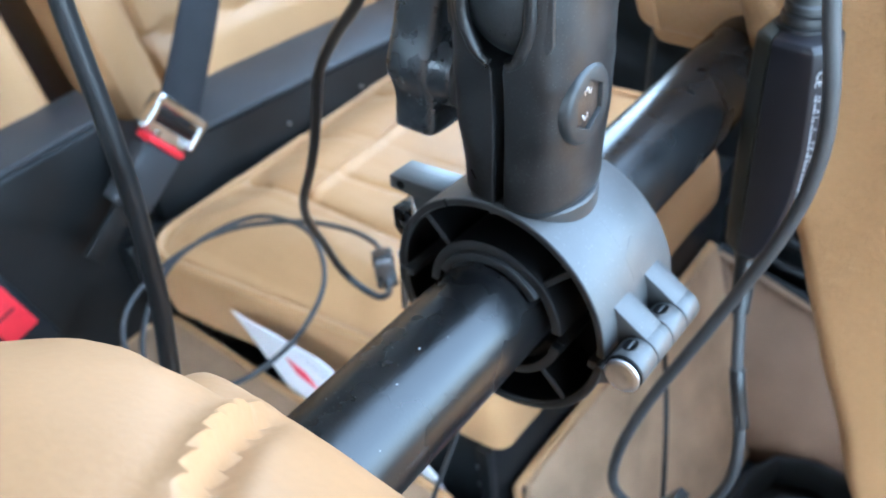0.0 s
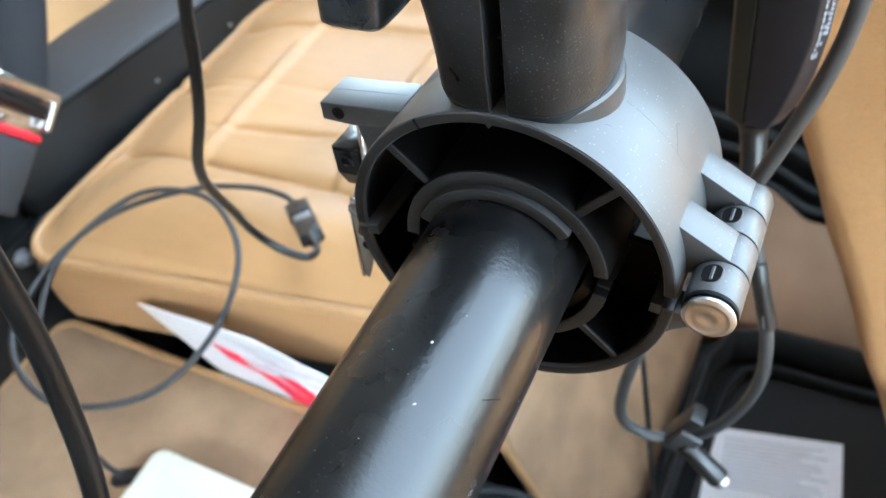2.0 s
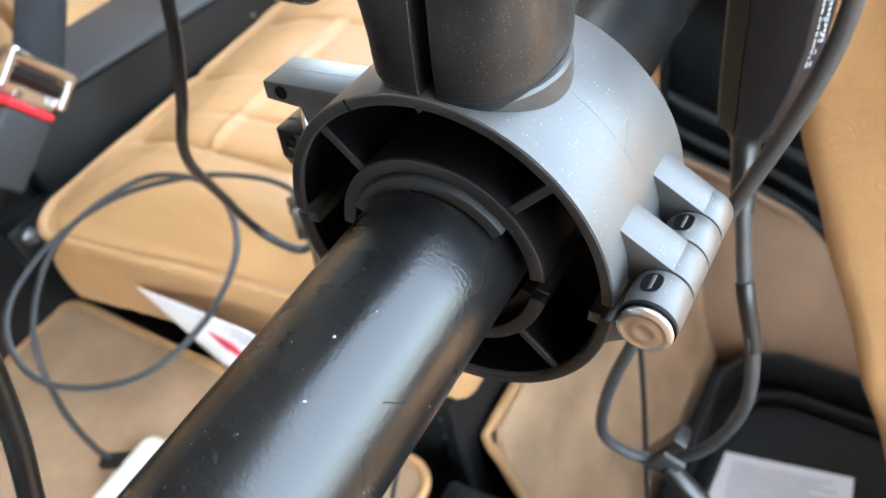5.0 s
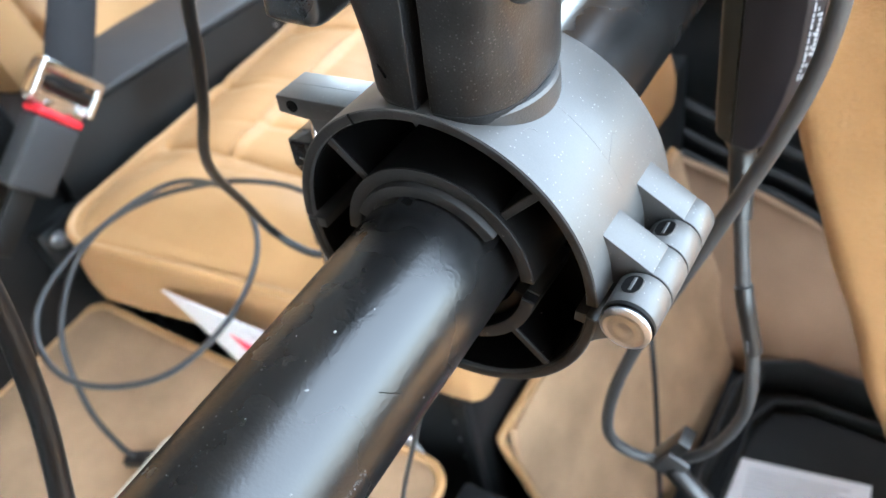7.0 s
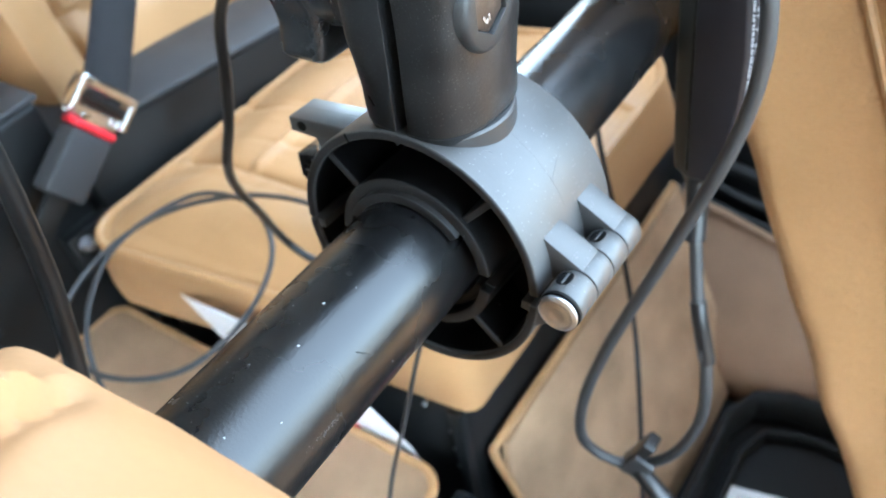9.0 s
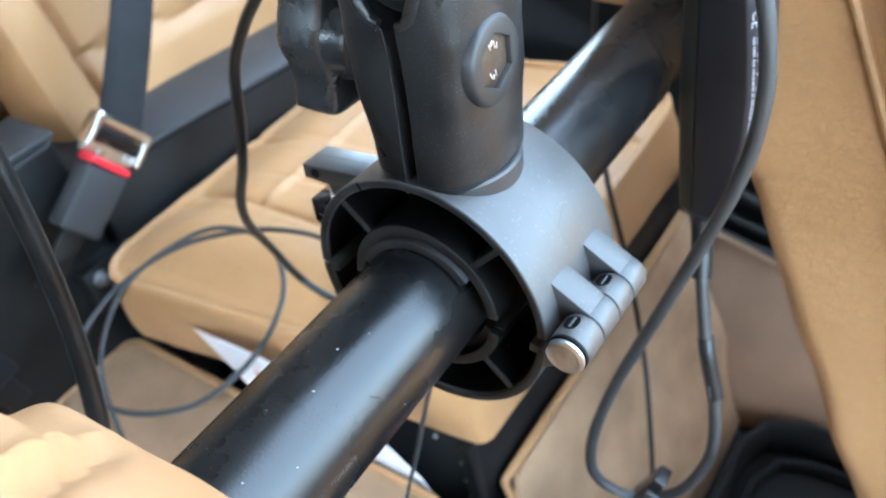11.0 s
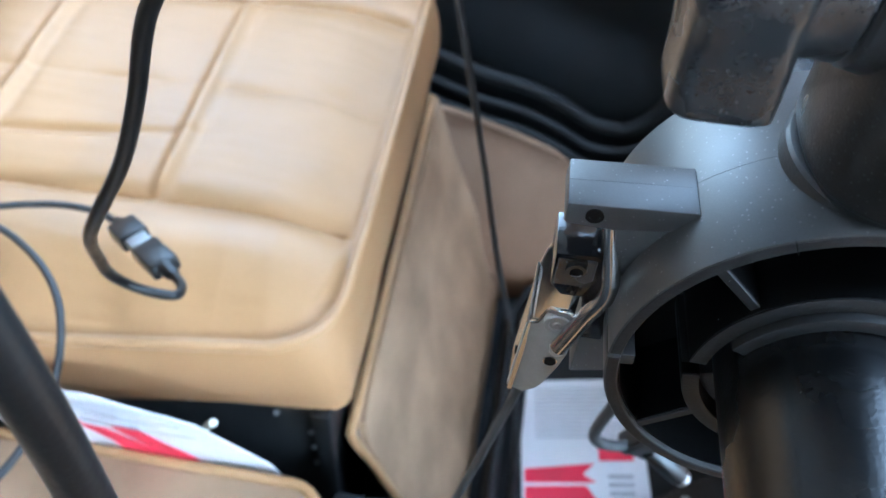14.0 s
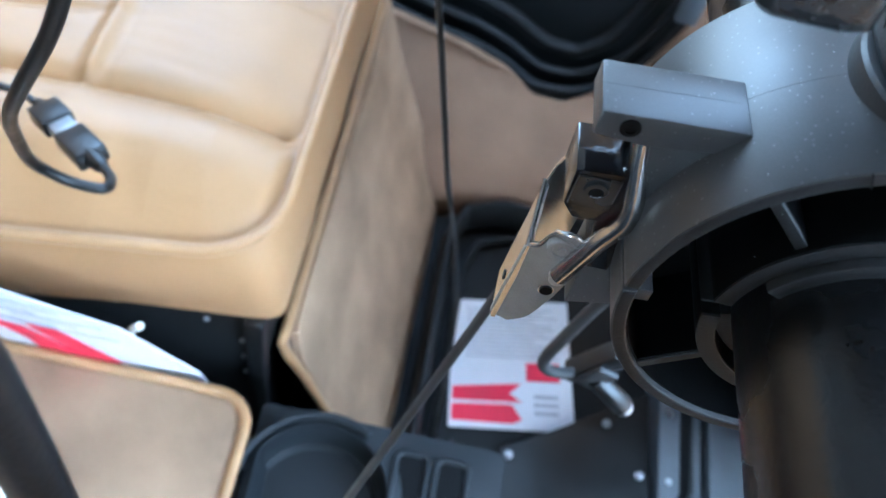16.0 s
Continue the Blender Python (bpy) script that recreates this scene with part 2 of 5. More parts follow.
def box(x0, x1, y0, y1, z0, z1, bevel=0.0, seg=2, m=None, bm=None):
    one = bmesh.new()
    bmesh.ops.create_cube(one, size=1)
    bmesh.ops.scale(one, vec=(abs(x1 - x0), abs(y1 - y0), abs(z1 - z0)), verts=one.verts)
    bmesh.ops.translate(one, vec=((x0 + x1) / 2, (y0 + y1) / 2, (z0 + z1) / 2), verts=one.verts)
    if bevel:
        bmesh.ops.bevel(one, geom=one.edges[:], offset=bevel, segments=seg, profile=0.5, affect='EDGES')
    if m is not None:
        one.transform(m)
    return join(bm, one)


def join(bm, one):
    if bm is None:
        return one
    me = bpy.data.meshes.new("scratch")
    one.to_mesh(me)
    one.free()
    bm.from_mesh(me)
    bpy.data.meshes.remove(me)
    return bm


def prism(poly, a0, a1, axis='y', bevel=0.0, seg=2, bm=None, m=None):
    """A polygon of (u, v) pushed along an axis. axis y: u, v are x, z; axis z: x, y; axis x: y, z."""
    put = {'y': lambda u, v, a: (u, a, v), 'z': lambda u, v, a: (u, v, a), 'x': lambda u, v, a: (a, u, v)}[axis]
    one = bmesh.new()
    lo = [one.verts.new(put(u, v, a0)) for u, v in poly]
    hi = [one.verts.new(put(u, v, a1)) for u, v in poly]
    one.faces.new(lo)
    one.faces.new(hi)
    n = len(poly)
    for i in range(n):
        one.faces.new((lo[i], lo[(i + 1) % n], hi[(i + 1) % n], hi[i]))
    bmesh.ops.recalc_face_normals(one, faces=one.faces)
    if bevel:
        bmesh.ops.bevel(one, geom=one.edges[:], offset=bevel, segments=seg, profile=0.5, affect='EDGES')
    if m is not None:
        one.transform(m)
    return join(bm, one)


def rounded(x0, x1, y0, y1, r, n=6):
    """The corners of a rounded rectangle, as a polygon."""
    out = []
    for cx, cy, a in ((x1 - r, y1 - r, 0), (x0 + r, y1 - r, 90), (x0 + r, y0 + r, 180), (x1 - r, y0 + r, 270)):
        out += [(cx + r * math.cos(radians(a + 90 * i / n)), cy + r * math.sin(radians(a + 90 * i / n))) for i in range(n + 1)]
    return out


def sector(r0, r1, a0, a1, y0, y1, bevel=0.0, n=None, bm=None):
    """A piece of a ring round the y axis, between two angles in degrees."""
    n = n or max(4, int(abs(a1 - a0) / 4))
    turn = [radians(a0 + (a1 - a0) * i / n) for i in range(n + 1)]
    poly = [(r1 * math.cos(a), r1 * math.sin(a)) for a in turn] + [(r0 * math.cos(a), r0 * math.sin(a)) for a in reversed(turn)]
    one = bmesh.new()
    rows = []
    for y in (y0, y1):
        rows.append([[one.verts.new((r * math.cos(a), y, r * math.sin(a))) for a in turn] for r in (r0, r1)])
    for i in range(n):
        for s in (0, 1):
            one.faces.new((rows[s][0][i], rows[s][0][i + 1], rows[s][1][i + 1], rows[s][1][i]))
        for k in (0, 1):
            one.faces.new((rows[0][k][i], rows[0][k][i + 1], rows[1][k][i + 1], rows[1][k][i]))
    for i in (0, n):
        one.faces.new((rows[0][0][i], rows[0][1][i], rows[1][1][i], rows[1][0][i]))
    bmesh.ops.recalc_face_normals(one, faces=one.faces)
    if bevel:
        es = [e for e in one.edges if len(e.link_faces) == 2 and e.calc_face_angle(0) > radians(60)]
        bmesh.ops.bevel(one, geom=es, offset=bevel, segments=2, profile=0.5, affect='EDGES')
    return join(bm, one)


def rod(p0, p1, r0, r1=None, seg=24, bm=None, bevel=0.0):
    p0, p1 = Vector(p0), Vector(p1)
    r1 = r0 if r1 is None else r1
    one = bmesh.new()
    bmesh.ops.create_cone(one, cap_ends=True, segments=seg, radius1=r0, radius2=r1, depth=(p1 - p0).length)
    if bevel:
        es = [e for e in one.edges if len(e.link_faces) == 2 and e.calc_face_angle(0) > radians(50)]
        bmesh.ops.bevel(one, geom=es, offset=bevel, segments=2, profile=0.5, affect='EDGES')
    one.transform(Matrix.Translation((p0 + p1) / 2) @ (p1 - p0).to_track_quat('Z', 'Y').to_matrix().to_4x4())
    return join(bm, one)


def lathe(profile, m=None, seg=32, bm=None):
    """A profile of (radius, height) turned round the z axis."""
    one = bmesh.new()
    rings = []
    for r, z in profile:
        if r < 1e-6:
            rings.append([one.verts.new((0, 0, z))])
        else:
            rings.append([one.verts.new((r * math.cos(2 * math.pi * i / seg), r * math.sin(2 * math.pi * i / seg), z)) for i in range(seg)])
    for a, b in zip(rings, rings[1:]):
        for i in range(seg):
            j = (i + 1) % seg
            if len(a) == 1 and len(b) > 1:
                one.faces.new((a[0], b[i], b[j]))
            elif len(b) == 1 and len(a) > 1:
                one.faces.new((a[i], a[j], b[0]))
            elif len(a) > 1:
                one.faces.new((a[i], a[j], b[j], b[i]))
    for end in (rings[0], rings[-1]):
        if len(end) > 1:
            one.faces.new(end)
    bmesh.ops.recalc_face_normals(one, faces=one.faces)
    if m is not None:
        one.transform(m)
    return join(bm, one)


def smooth_line(pts, per=8):
    """Points on a smooth curve through the given ones."""
    p = [Vector(q) for q in pts]
    p = [2 * p[0] - p[1]] + p + [2 * p[-1] - p[-2]]
    out = []
    for a, b, c, d in zip(p, p[1:], p[2:], p[3:]):
        for i in range(per):
            t = i / per
            out.append(0.5 * ((2 * b) + (c - a) * t + (2 * a - 5 * b + 4 * c - d) * t * t + (3 * b - a - 3 * c + d) * t ** 3))
    out.append(p[-2])
    return out


def sweep(pts, r, seg=12, per=8, bm=None, flat=1.0, up=(0, 0, 1), raw=False):
    """A round or flattened cord along points; r may be a function of 0..1."""
    line = [Vector(q) for q in pts] if raw else smooth_line(pts, per)
    one = bmesh.new()
    rings, side = [], None
    for i, q in enumerate(line):
        d = (line[min(i + 1, len(line) - 1)] - line[max(i - 1, 0)]).normalized()
        if side is None:
            side = d.cross(Vector(up))
            if side.length < 0.05:
                side = d.cross(Vector((1, 0, 0)))
        side = (side - d * side.dot(d)).normalized()
        over = d.cross(side)
        rr = r(i / (len(line) - 1)) if callable(r) else r
        rings.append([one.verts.new(q + rr * (math.cos(a) * side + flat * math.sin(a) * over)) for a in (2 * math.pi * k / seg for k in range(seg))])
    for a, b in zip(rings, rings[1:]):
        for k in range(seg):
            one.faces.new((a[k], a[(k + 1) % seg], b[(k + 1) % seg], b[k]))
    one.faces.new(rings[0])
    one.faces.new(rings[-1])
    bmesh.ops.recalc_face_normals(one, faces=one.faces)
    return join(bm, one)


def hoop(pts, r, seg=10, flat=1.0):
    """A closed cord through points; flat stretches it upwards."""
    line = [Vector(q) for q in pts]
    one = bmesh.new()
    n = len(line)
    rings = []
    for i, q in enumerate(line):
        d = (line[(i + 1) % n] - line[i - 1]).normalized()
        side = d.cross(Vector((0, 0, 1))).normalized()
        over = side.cross(d)
        rings.append([one.verts.new(q + r * (math.cos(a) * side + flat * math.sin(a) * over)) for a in (2 * math.pi * k / seg for k in range(seg))])
    for i in range(n):
        a, b = rings[i], rings[(i + 1) % n]
        for k in range(seg):
            one.faces.new((a[k], a[(k + 1) % seg], b[(k + 1) % seg], b[k]))
    bmesh.ops.recalc_face_normals(one, faces=one.faces)
    return one


def sheet(fn, nu, nv, thick=0.0, bm=None):
    """A grid of points fn(u, v), u and v from 0 to 1."""
    one = bmesh.new()
    g = [[one.verts.new(fn(i / nu, j / nv)) for j in range(nv + 1)] for i in range(nu + 1)]
    for i in range(nu):
        for j in range(nv):
            one.faces.new((g[i][j], g[i + 1][j], g[i + 1][j + 1], g[i][j + 1]))
    bmesh.ops.recalc_face_normals(one, faces=one.faces)
    if thick:
        bmesh.ops.solidify(one, geom=one.faces[:], thickness=thick)
    return join(bm, one)


def crease(x, c, w):
    return math.exp(-((x - c) / w) ** 2)


def step(x, a, b):
    t = min(1, max(0, (x - a) / (b - a)))
    return t * t * (3 - 2 * t)


# ---- cabin shell ----
floor = solid("floor", box(-1.0, 1.0, -1.0, 1.10, -0.30, -0.25), MAT, "black rubber-covered cabin floor", "floor", "structure")
ground = solid("ground", box(-400, 400, -400, 400, -1.0, -0.85), ASPHALT, "pale concrete apron outside the cabin", "ground", "structure")
# unseen roof, its outline drawn to block sun and steer skylight
ceiling = solid("ceiling", prism([(-1.0, -0.96), (0.90, -0.96), (0.90, 0.04), (0.32, 0.10), (0.08, 0.28), (-0.08, 0.42), (-0.11, 0.91), (-1.0, 0.91)], 1.02, 1.06, 'z', 0.01), HEADLINE, "unseen grey roof sheet, cut to shape the skylight", "ceiling", "structure")
wall_rear = solid("wall_rear", box(-1.02, -0.90, -1.0, 1.12, -0.25, 1.02), HEADLINE, "grey rear bulkhead behind the seats", "wall", "structure")
# added out of view to keep near-side light off the clamp
shade_wall_near = solid("shade_wall_near", box(-1.0, 0.949, -0.96, -0.92, -0.25, 0.91, 0.01), LEDGE, "unseen dark grey wall that blocks light from the near side", "wall", "structure")
# added out of view to cut low light from the front
shade_wall_front = solid("shade_wall_front", box(0.95, 1.00, -1.0, 1.12, -0.30, 0.42, 0.01), PAINT, "unseen black panel that blocks low light from ahead", "wall", "structure")
# carpeted side wall under the slanting door sill, leaning outwards as it rises
SILL = [(-1.0, 0.365), (-0.59, 0.160), (-0.53, 0.135), (-0.169, -0.025), (-0.05, -0.058), (0.0, -0.078), (0.045, -0.104), (0.085, -0.104), (0.115, -0.090), (0.140, -0.068), (0.163, -0.032), (0.185, 0.04), (0.205, 0.16), (0.225, 0.40)]
def sill_z(x):
    for (xa, za), (xb, zb) in zip(SILL, SILL[1:]):
        if x <= xb:
            return za + (zb - za) * (x - xa) / (xb - xa)
    return SILL[-1][1]
def side_wall(u, v):
    x = -0.995 + 1.222 * (1 - (1 - u) ** 1.6)
    top = sill_z(x)
    z = -0.25 + (top + 0.25) * v
    lean = step(z, -0.21, max(-0.07, min(top, 0.0)))
    return (x, 0.752 + 0.118 * lean + 0.003 * noise.noise(Vector((x * 9, z * 9, 3.0))), z)
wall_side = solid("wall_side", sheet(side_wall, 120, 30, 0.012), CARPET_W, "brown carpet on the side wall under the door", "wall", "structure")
# height above the carpet line is added to block side light on the tray
wall_fore = solid("wall_fore", box(0.228, 0.949, 0.868, 0.90, -0.25, 0.58, 0.004), CARPET, "tan carpet on the side wall ahead of the door", "wall", "structure")

door_1 = thing("door_1", "closed black cabin door with a rubber seal", "door", kind="structure")
part("door_panel", box(-0.99, 0.36, 0.985, 1.015, -0.25, 0.485, 0.004), PAINT, door_1)
part("door_skin", box(-0.99, 0.36, 0.930, 0.9845, 0.465, 0.485, 0.006), PAINT, door_1)
for shift, r, y in ((0.002, 0.007, 0.874), (-0.014, 0.006, 0.892), (-0.036, 0.009, 0.915)):
    line = [(x, y, z - shift) if x < 0.06 else (x + shift * step(x, 0.06, 0.15), y, z - shift * (1 - step(x, 0.06, 0.17))) for x, z in SILL]
    part("seal", sweep(line, r, 12, 6), MAT, door_1, "black rubber door seal")
def door_inner(u, v):
    x = -0.98 + 1.33 * u
    z = -0.16 + 0.58 * v
    return (x, 0.948 + 0.022 * crease(z, 0.10 - 0.35 * (x + 0.1), 0.05) + 0.004 * noise.noise(Vector((x * 5, z * 5, 0))), z)
part("door_inner_panel", sheet(door_inner, 50, 24, 0.006), PLASTIC, door_1, "dark moulded inner door panel")
part("door_post", box(0.165, 0.190, 0.850, 0.862, 0.06, 0.42, 0.003), ALU, door_1, "aluminium door post")

# rear seat box, skinned in black painted sheet
seat_box = thing("seat_box", "black painted sheet-metal rear seat box with rivets", "seat base")
part("front_panel", box(-0.60, -0.162, 0.352, 0.850, -0.25, 0.1375, 0.002), PAINT, seat_box)
for i in range(8):
    part("rivet", rod((-0.164, 0.37 + i * 0.06, 0.124), (-0.1595, 0.37 + i * 0.06, 0.124), 0.0026, 0.0018, 10), STEEL, seat_box)
for x, z in [(-0.20 - i * 0.065, 0.122) for i in range(6)] + [(-0.175, 0.098), (-0.175, 0.070), (-0.175, 0.04)]:
    part("rivet", rod((x, 0.3535, z), (x, 0.3495, z), 0.0026, 0.0018, 10), STEEL, seat_box)
part("corner_strip", box(-0.172, -0.158, 0.346, 0.356, -0.2, 0.136, 0.002), PAINT, seat_box)

# carpet on the front of the seat box, sloping to the floor, bound along its edge
def carpet_front(u, v):
    y = 0.374 + u * 0.412
    x = -0.151 + 0.075 * v + 0.028 * v * v
    z = 0.052 - 0.29 * v
    soft = 0.004 * noise.noise(Vector((x * 9, y * 9, z * 9)))
    return (x + soft, y + 0.012 * crease(v, 0, 0.05) * crease(u, 0, 0.03), z)
carpet_panel = thing("carpet_panel", "worn tan carpet panel with stitched leather edge under the seat", "carpet", kind="structure")
part("carpet", sheet(carpet_front, 40, 24, 0.008), CARPET, carpet_panel)
edge = [(-0.056, 0.372, -0.22), (-0.105, 0.371, -0.08), (-0.134, 0.371, 0.010), (-0.150, 0.374, 0.046), (-0.152, 0.385, 0.053), (-0.152, 0.45, 0.054), (-0.152, 0.65, 0.054), (-0.152, 0.786, 0.054)]
part("binding", sweep(edge, 0.0045, 10, 6), BINDING, carpet_panel, "tan leather edge binding")
fold = [(carpet_front(1, v)[0] + 0.002, 0.787, carpet_front(1, v)[2]) for v in (0.0, 0.2, 0.4, 0.6, 0.8, 0.98)]
part("binding", sweep(fold, 0.0035, 8, 6), BINDING, carpet_panel, "tan leather edge binding")

# low console between the two rear seats, carpeted
console_top = thing("console_top", "flat tan carpeted panel with bound edge between the seats", "carpet", kind="structure")
part("carpet", prism(rounded(-0.592, -0.157, -0.20, 0.308, 0.022), 0.078, 0.098, 'z', 0.005, 3), CARPET, console_top)
edge = [(u, v, 0.097) for u, v in rounded(-0.594, -0.155, -0.202, 0.310, 0.024, 5)]
part("binding", hoop(edge, 0.0042), BINDING, console_top, "tan leather edge binding")
part("plinth", box(-0.59, -0.17, -0.19, 0.296, -0.25, 0.0775, 0.003), PAINT, console_top)

# black bulkhead ledge behind the cushion, running slightly skew
def skew(y):
    return -0.582 + 0.095 * (y - 0.32)
ledge = thing("ledge", "dark grey ledge with black riveted face behind the seat", "ledge", kind="structure")
def bar(dx0, dx1, z0, z1, y0, y1):
    def zz(y, z):
        return z - 0.06 * (y - 0.42)
    b = bmesh.new()
    vs = [b.verts.new((skew(y) + dx, y, zz(y, z) if z > 0.2 else z)) for y in (y0, y1) for dx, z in ((dx0, z0), (dx1, z0), (dx1, z1), (dx0, z1))]
    for q in ((0, 1, 2, 3), (4, 5, 6, 7), (0, 1, 5, 4), (1, 2, 6, 5), (2, 3, 7, 6), (3, 0, 4, 7)):
        b.faces.new([vs[k] for k in q])
    bmesh.ops.recalc_face_normals(b, faces=b.faces)
    bmesh.ops.bevel(b, geom=b.edges[:], offset=0.004, segments=2, profile=0.5, affect='EDGES')
    return b
part("face", bar(-0.06, 0.0, -0.2, 0.287, 0.346, 0.795), PAINT, ledge, "black painted face")
part("top", bar(-0.10, 0.003, 0.289, 0.297, 0.348, 0.795), LEDGE, ledge, "dark grey vinyl top")
for y in (0.52, 0.63):
    part("rivet", rod((skew(y) - 0.002, y, 0.25 - 0.05 * (y - 0.42)), (skew(y) + 0.0022, y, 0.25 - 0.05 * (y - 0.42)), 0.0024, 0.0018, 12), STEEL, ledge)

# taller black panel next to it
side_panel = thing("side_panel", "tall black painted panel between the rear seats", "panel", kind="structure")
part("face", box(-0.64, -0.592, -0.6, 0.344, -0.2, 0.346, 0.008, 3), PAINT, side_panel)
part("cap", box(-0.66, -0.588, -0.6, 0.346, 0.3465, 0.354, 0.003), LEDGE, side_panel)


# ---- rear seat ----
XS, XE = -0.548, -0.153
def near_y(x):
    return 0.352 + 0.145 * (x - XE)
def far_y(x):
    return 0.786 - 0.025 * step(x, -0.25, -0.42) - 0.05 * step(x, -0.42, -0.56) - 0.012 * step(x, -0.20, -0.15)

def cushion_top(u, v, k=0.22):
    """The stuffed top: pillows between seams, two raised welts, worn creases."""
    a, b = 2 * u - 1, 2 * v - 1
    m = max(abs(a), abs(b), 1e-6)
    ca, cb = a / m, b / m
    if abs(ca) > 1 - k and abs(cb) > 1 - k:
        ox, oy = math.copysign(1 - k, ca), math.copysign(1 - k, cb)
        d = math.hypot(ca - ox, cb - oy) or 1
        ca, cb = ox + (ca - ox) / d * k, oy + (cb - oy) / d * k
    ca, cb = ca * m, cb * m
    x = (XS + XE) / 2 + ca * (XE - XS) / 2
    y0, y1 = near_y(x), far_y(x)
    y = (y0 + y1) / 2 + cb * (y1 - y0) / 2
    edge = max(abs(a), abs(b))
    z = 0.245 - 0.018 * step(edge, 0.55, 1.02) ** 1.6
    within = 1 - step(edge, 0.93, 0.99)
    z -= 0.0012 * crease(edge, 0.972, 0.012)
    s1 = 0.440 + 0.03 * (x + 0.3)
    s2 = 0.556 + 0.05 * (x + 0.3)
    s3 = 0.668 + 0.12 * (x + 0.3)
    z += 0.0045 * within * max(0, 1 - ((y - (y0 + s1) / 2) / 0.042) ** 2)
    inner = step(y, s1 - 0.01, s1 + 0.01) * (1 - step(y, s3 - 0.01, s3 + 0.01))
    z -= within * (0.0070 * math.exp(-abs(y - s1) / 0.0065) + 0.0062 * math.exp(-abs(y - s3) / 0.0065))
    z -= within * 0.0026 * math.exp(-abs(y - s2) / 0.006) * (0.5 + 0.5 * math.sin(30 * x) ** 2)
    z -= 0.004 * crease(y, 0.487 + 0.15 * (x + 0.4), 0.004) * crease(x, -0.385, 0.07)
    z -= 0.004 * crease(y, 0.46 + 0.05 * x + 0.1, 0.005) * crease(x, -0.53, 0.05)
    for c in (-0.442, -0.296):
        z += inner * (0.0052 * crease(x, c - 0.001, 0.0052) - 0.0007 * (crease(x, c - 0.012, 0.004) + crease(x, c + 0.010, 0.004)))
    z -= 0.006 * inner * (1 - crease(x, -0.39, 0.3))
    z += within * (0.0014 * noise.noise(Vector((x * 12, y * 12, 0.3))) + 0.0004 * noise.noise(Vector((x * 55, y * 40, 1.7))) + 0.0003 * noise.noise(Vector((x * 22, y * 110, 6.0))))
    z -= within * 0.0016 * abs(noise.noise(Vector((x * 30, y * 8, 4.0)))) * (1 - inner)
    z -= 0.003 * crease(x, -0.20, 0.02) * crease(y, 0.57, 0.01)
    return (x, y, z)

def ring(per, k=0.22):
    """The outline of the cushion's top, once round."""
    pts = []
    for i in range(4 * per):
        s, t = divmod(i, per)
        w = t / per
        u, v = [(w, 0), (1, w), (1 - w, 1), (0, 1 - w)][s]
        pts.append(Vector(cushion_top(u, v, k)))
    return pts

rear_cushion = thing("seat_cushion", "tan leather rear seat cushion with stitched pleats and piping", "seat cushion")
part("top", sheet(cushion_top, 280, 280), LEATHER, rear_cushion)
outline, foot = ring(40), ring(40, 0.06)
bm = bmesh.new()
rows = []
for j in range(9):
    w = j / 8
    row = []
    for i, (p0, p1) in enumerate(zip(outline, foot)):
        p = p0.lerp(p1, w ** 0.7)
        c = Vector((-0.35, 0.56, 0))
        out = Vector((p.x - c.x, p.y - c.y, 0)).normalized()
        bulge = 0.006 * math.sin(math.pi * w) - 0.004 * w - 0.0025 * math.exp(-w / 0.05) + 0.0022 * noise.noise(Vector((p.x * 16, p.y * 16, w * 2)))
        row.append(bm.verts.new((p.x + out.x * bulge + 0.011 * step(p.x, -0.20, -0.165) * w, p.y + out.y * bulge, p0.z * (1 - w) + 0.139 * w)))
    rows.append(row)
n = len(outline)
for a, b in zip(rows, rows[1:]):
    for i in range(n):
        bm.faces.new((a[i], a[(i + 1) % n], b[(i + 1) % n], b[i]))
bm.faces.new(rows[-1])
part("boxing", bm, LEATHER, rear_cushion)
pipe = [p + Vector((0, 0, 0.0018)) + (p - Vector((-0.35, 0.56, p.z))).normalized() * 0.0012 for p in ring(90)]
part("piping", hoop([Vector(q) for q in pipe], 0.0040), LEATHER, rear_cushion, "raised tan leather piping")

def backrest(y0, y1):
    """A stuffed leather seat back that leans to the rear, with a bolster on either side."""
    def f(u, v):
        y = y0 + u * (y1 - y0)
        z = 0.16 + v * 0.66
        x = -0.640 - 0.20 * (z - 0.2)
        side = 1 - step(u, 0.0, 0.05) * step(1 - u, 0.0, 0.05)
        x -= 0.05 * side ** 2
        x += 0.016 * crease(u, 0.07, 0.06) + 0.016 * crease(u, 0.93, 0.06)
        for s in (0.155, 0.845):
            x -= 0.012 * crease(u, s, 0.012)
        for s in (0.365 - 0.055 * u, 0.51, 0.66):
            x -= 0.010 * crease(z, s, 0.007) * step(u, 0.14, 0.17) * step(1 - u, 0.14, 0.17)
        x += 0.003 * noise.noise(Vector((y * 12, z * 12, 2.2)))
        x -= 0.06 * step(v, 0.93, 1.0) ** 2
        return (x, y, z)
    t = thing("rear_backrest", "tan leather rear seat back with stitched panels", "seat back", group="rear seat backs")
    part("cover", sheet(f, 70, 70), LEATHER, t)
    part("board", box(-0.88, -0.74, y0 + 0.02, y1 - 0.02, 0.0, 0.78, 0.01), LEATHER, t)
backrest(0.365, 0.86)
backrest(-0.25, 0.335)


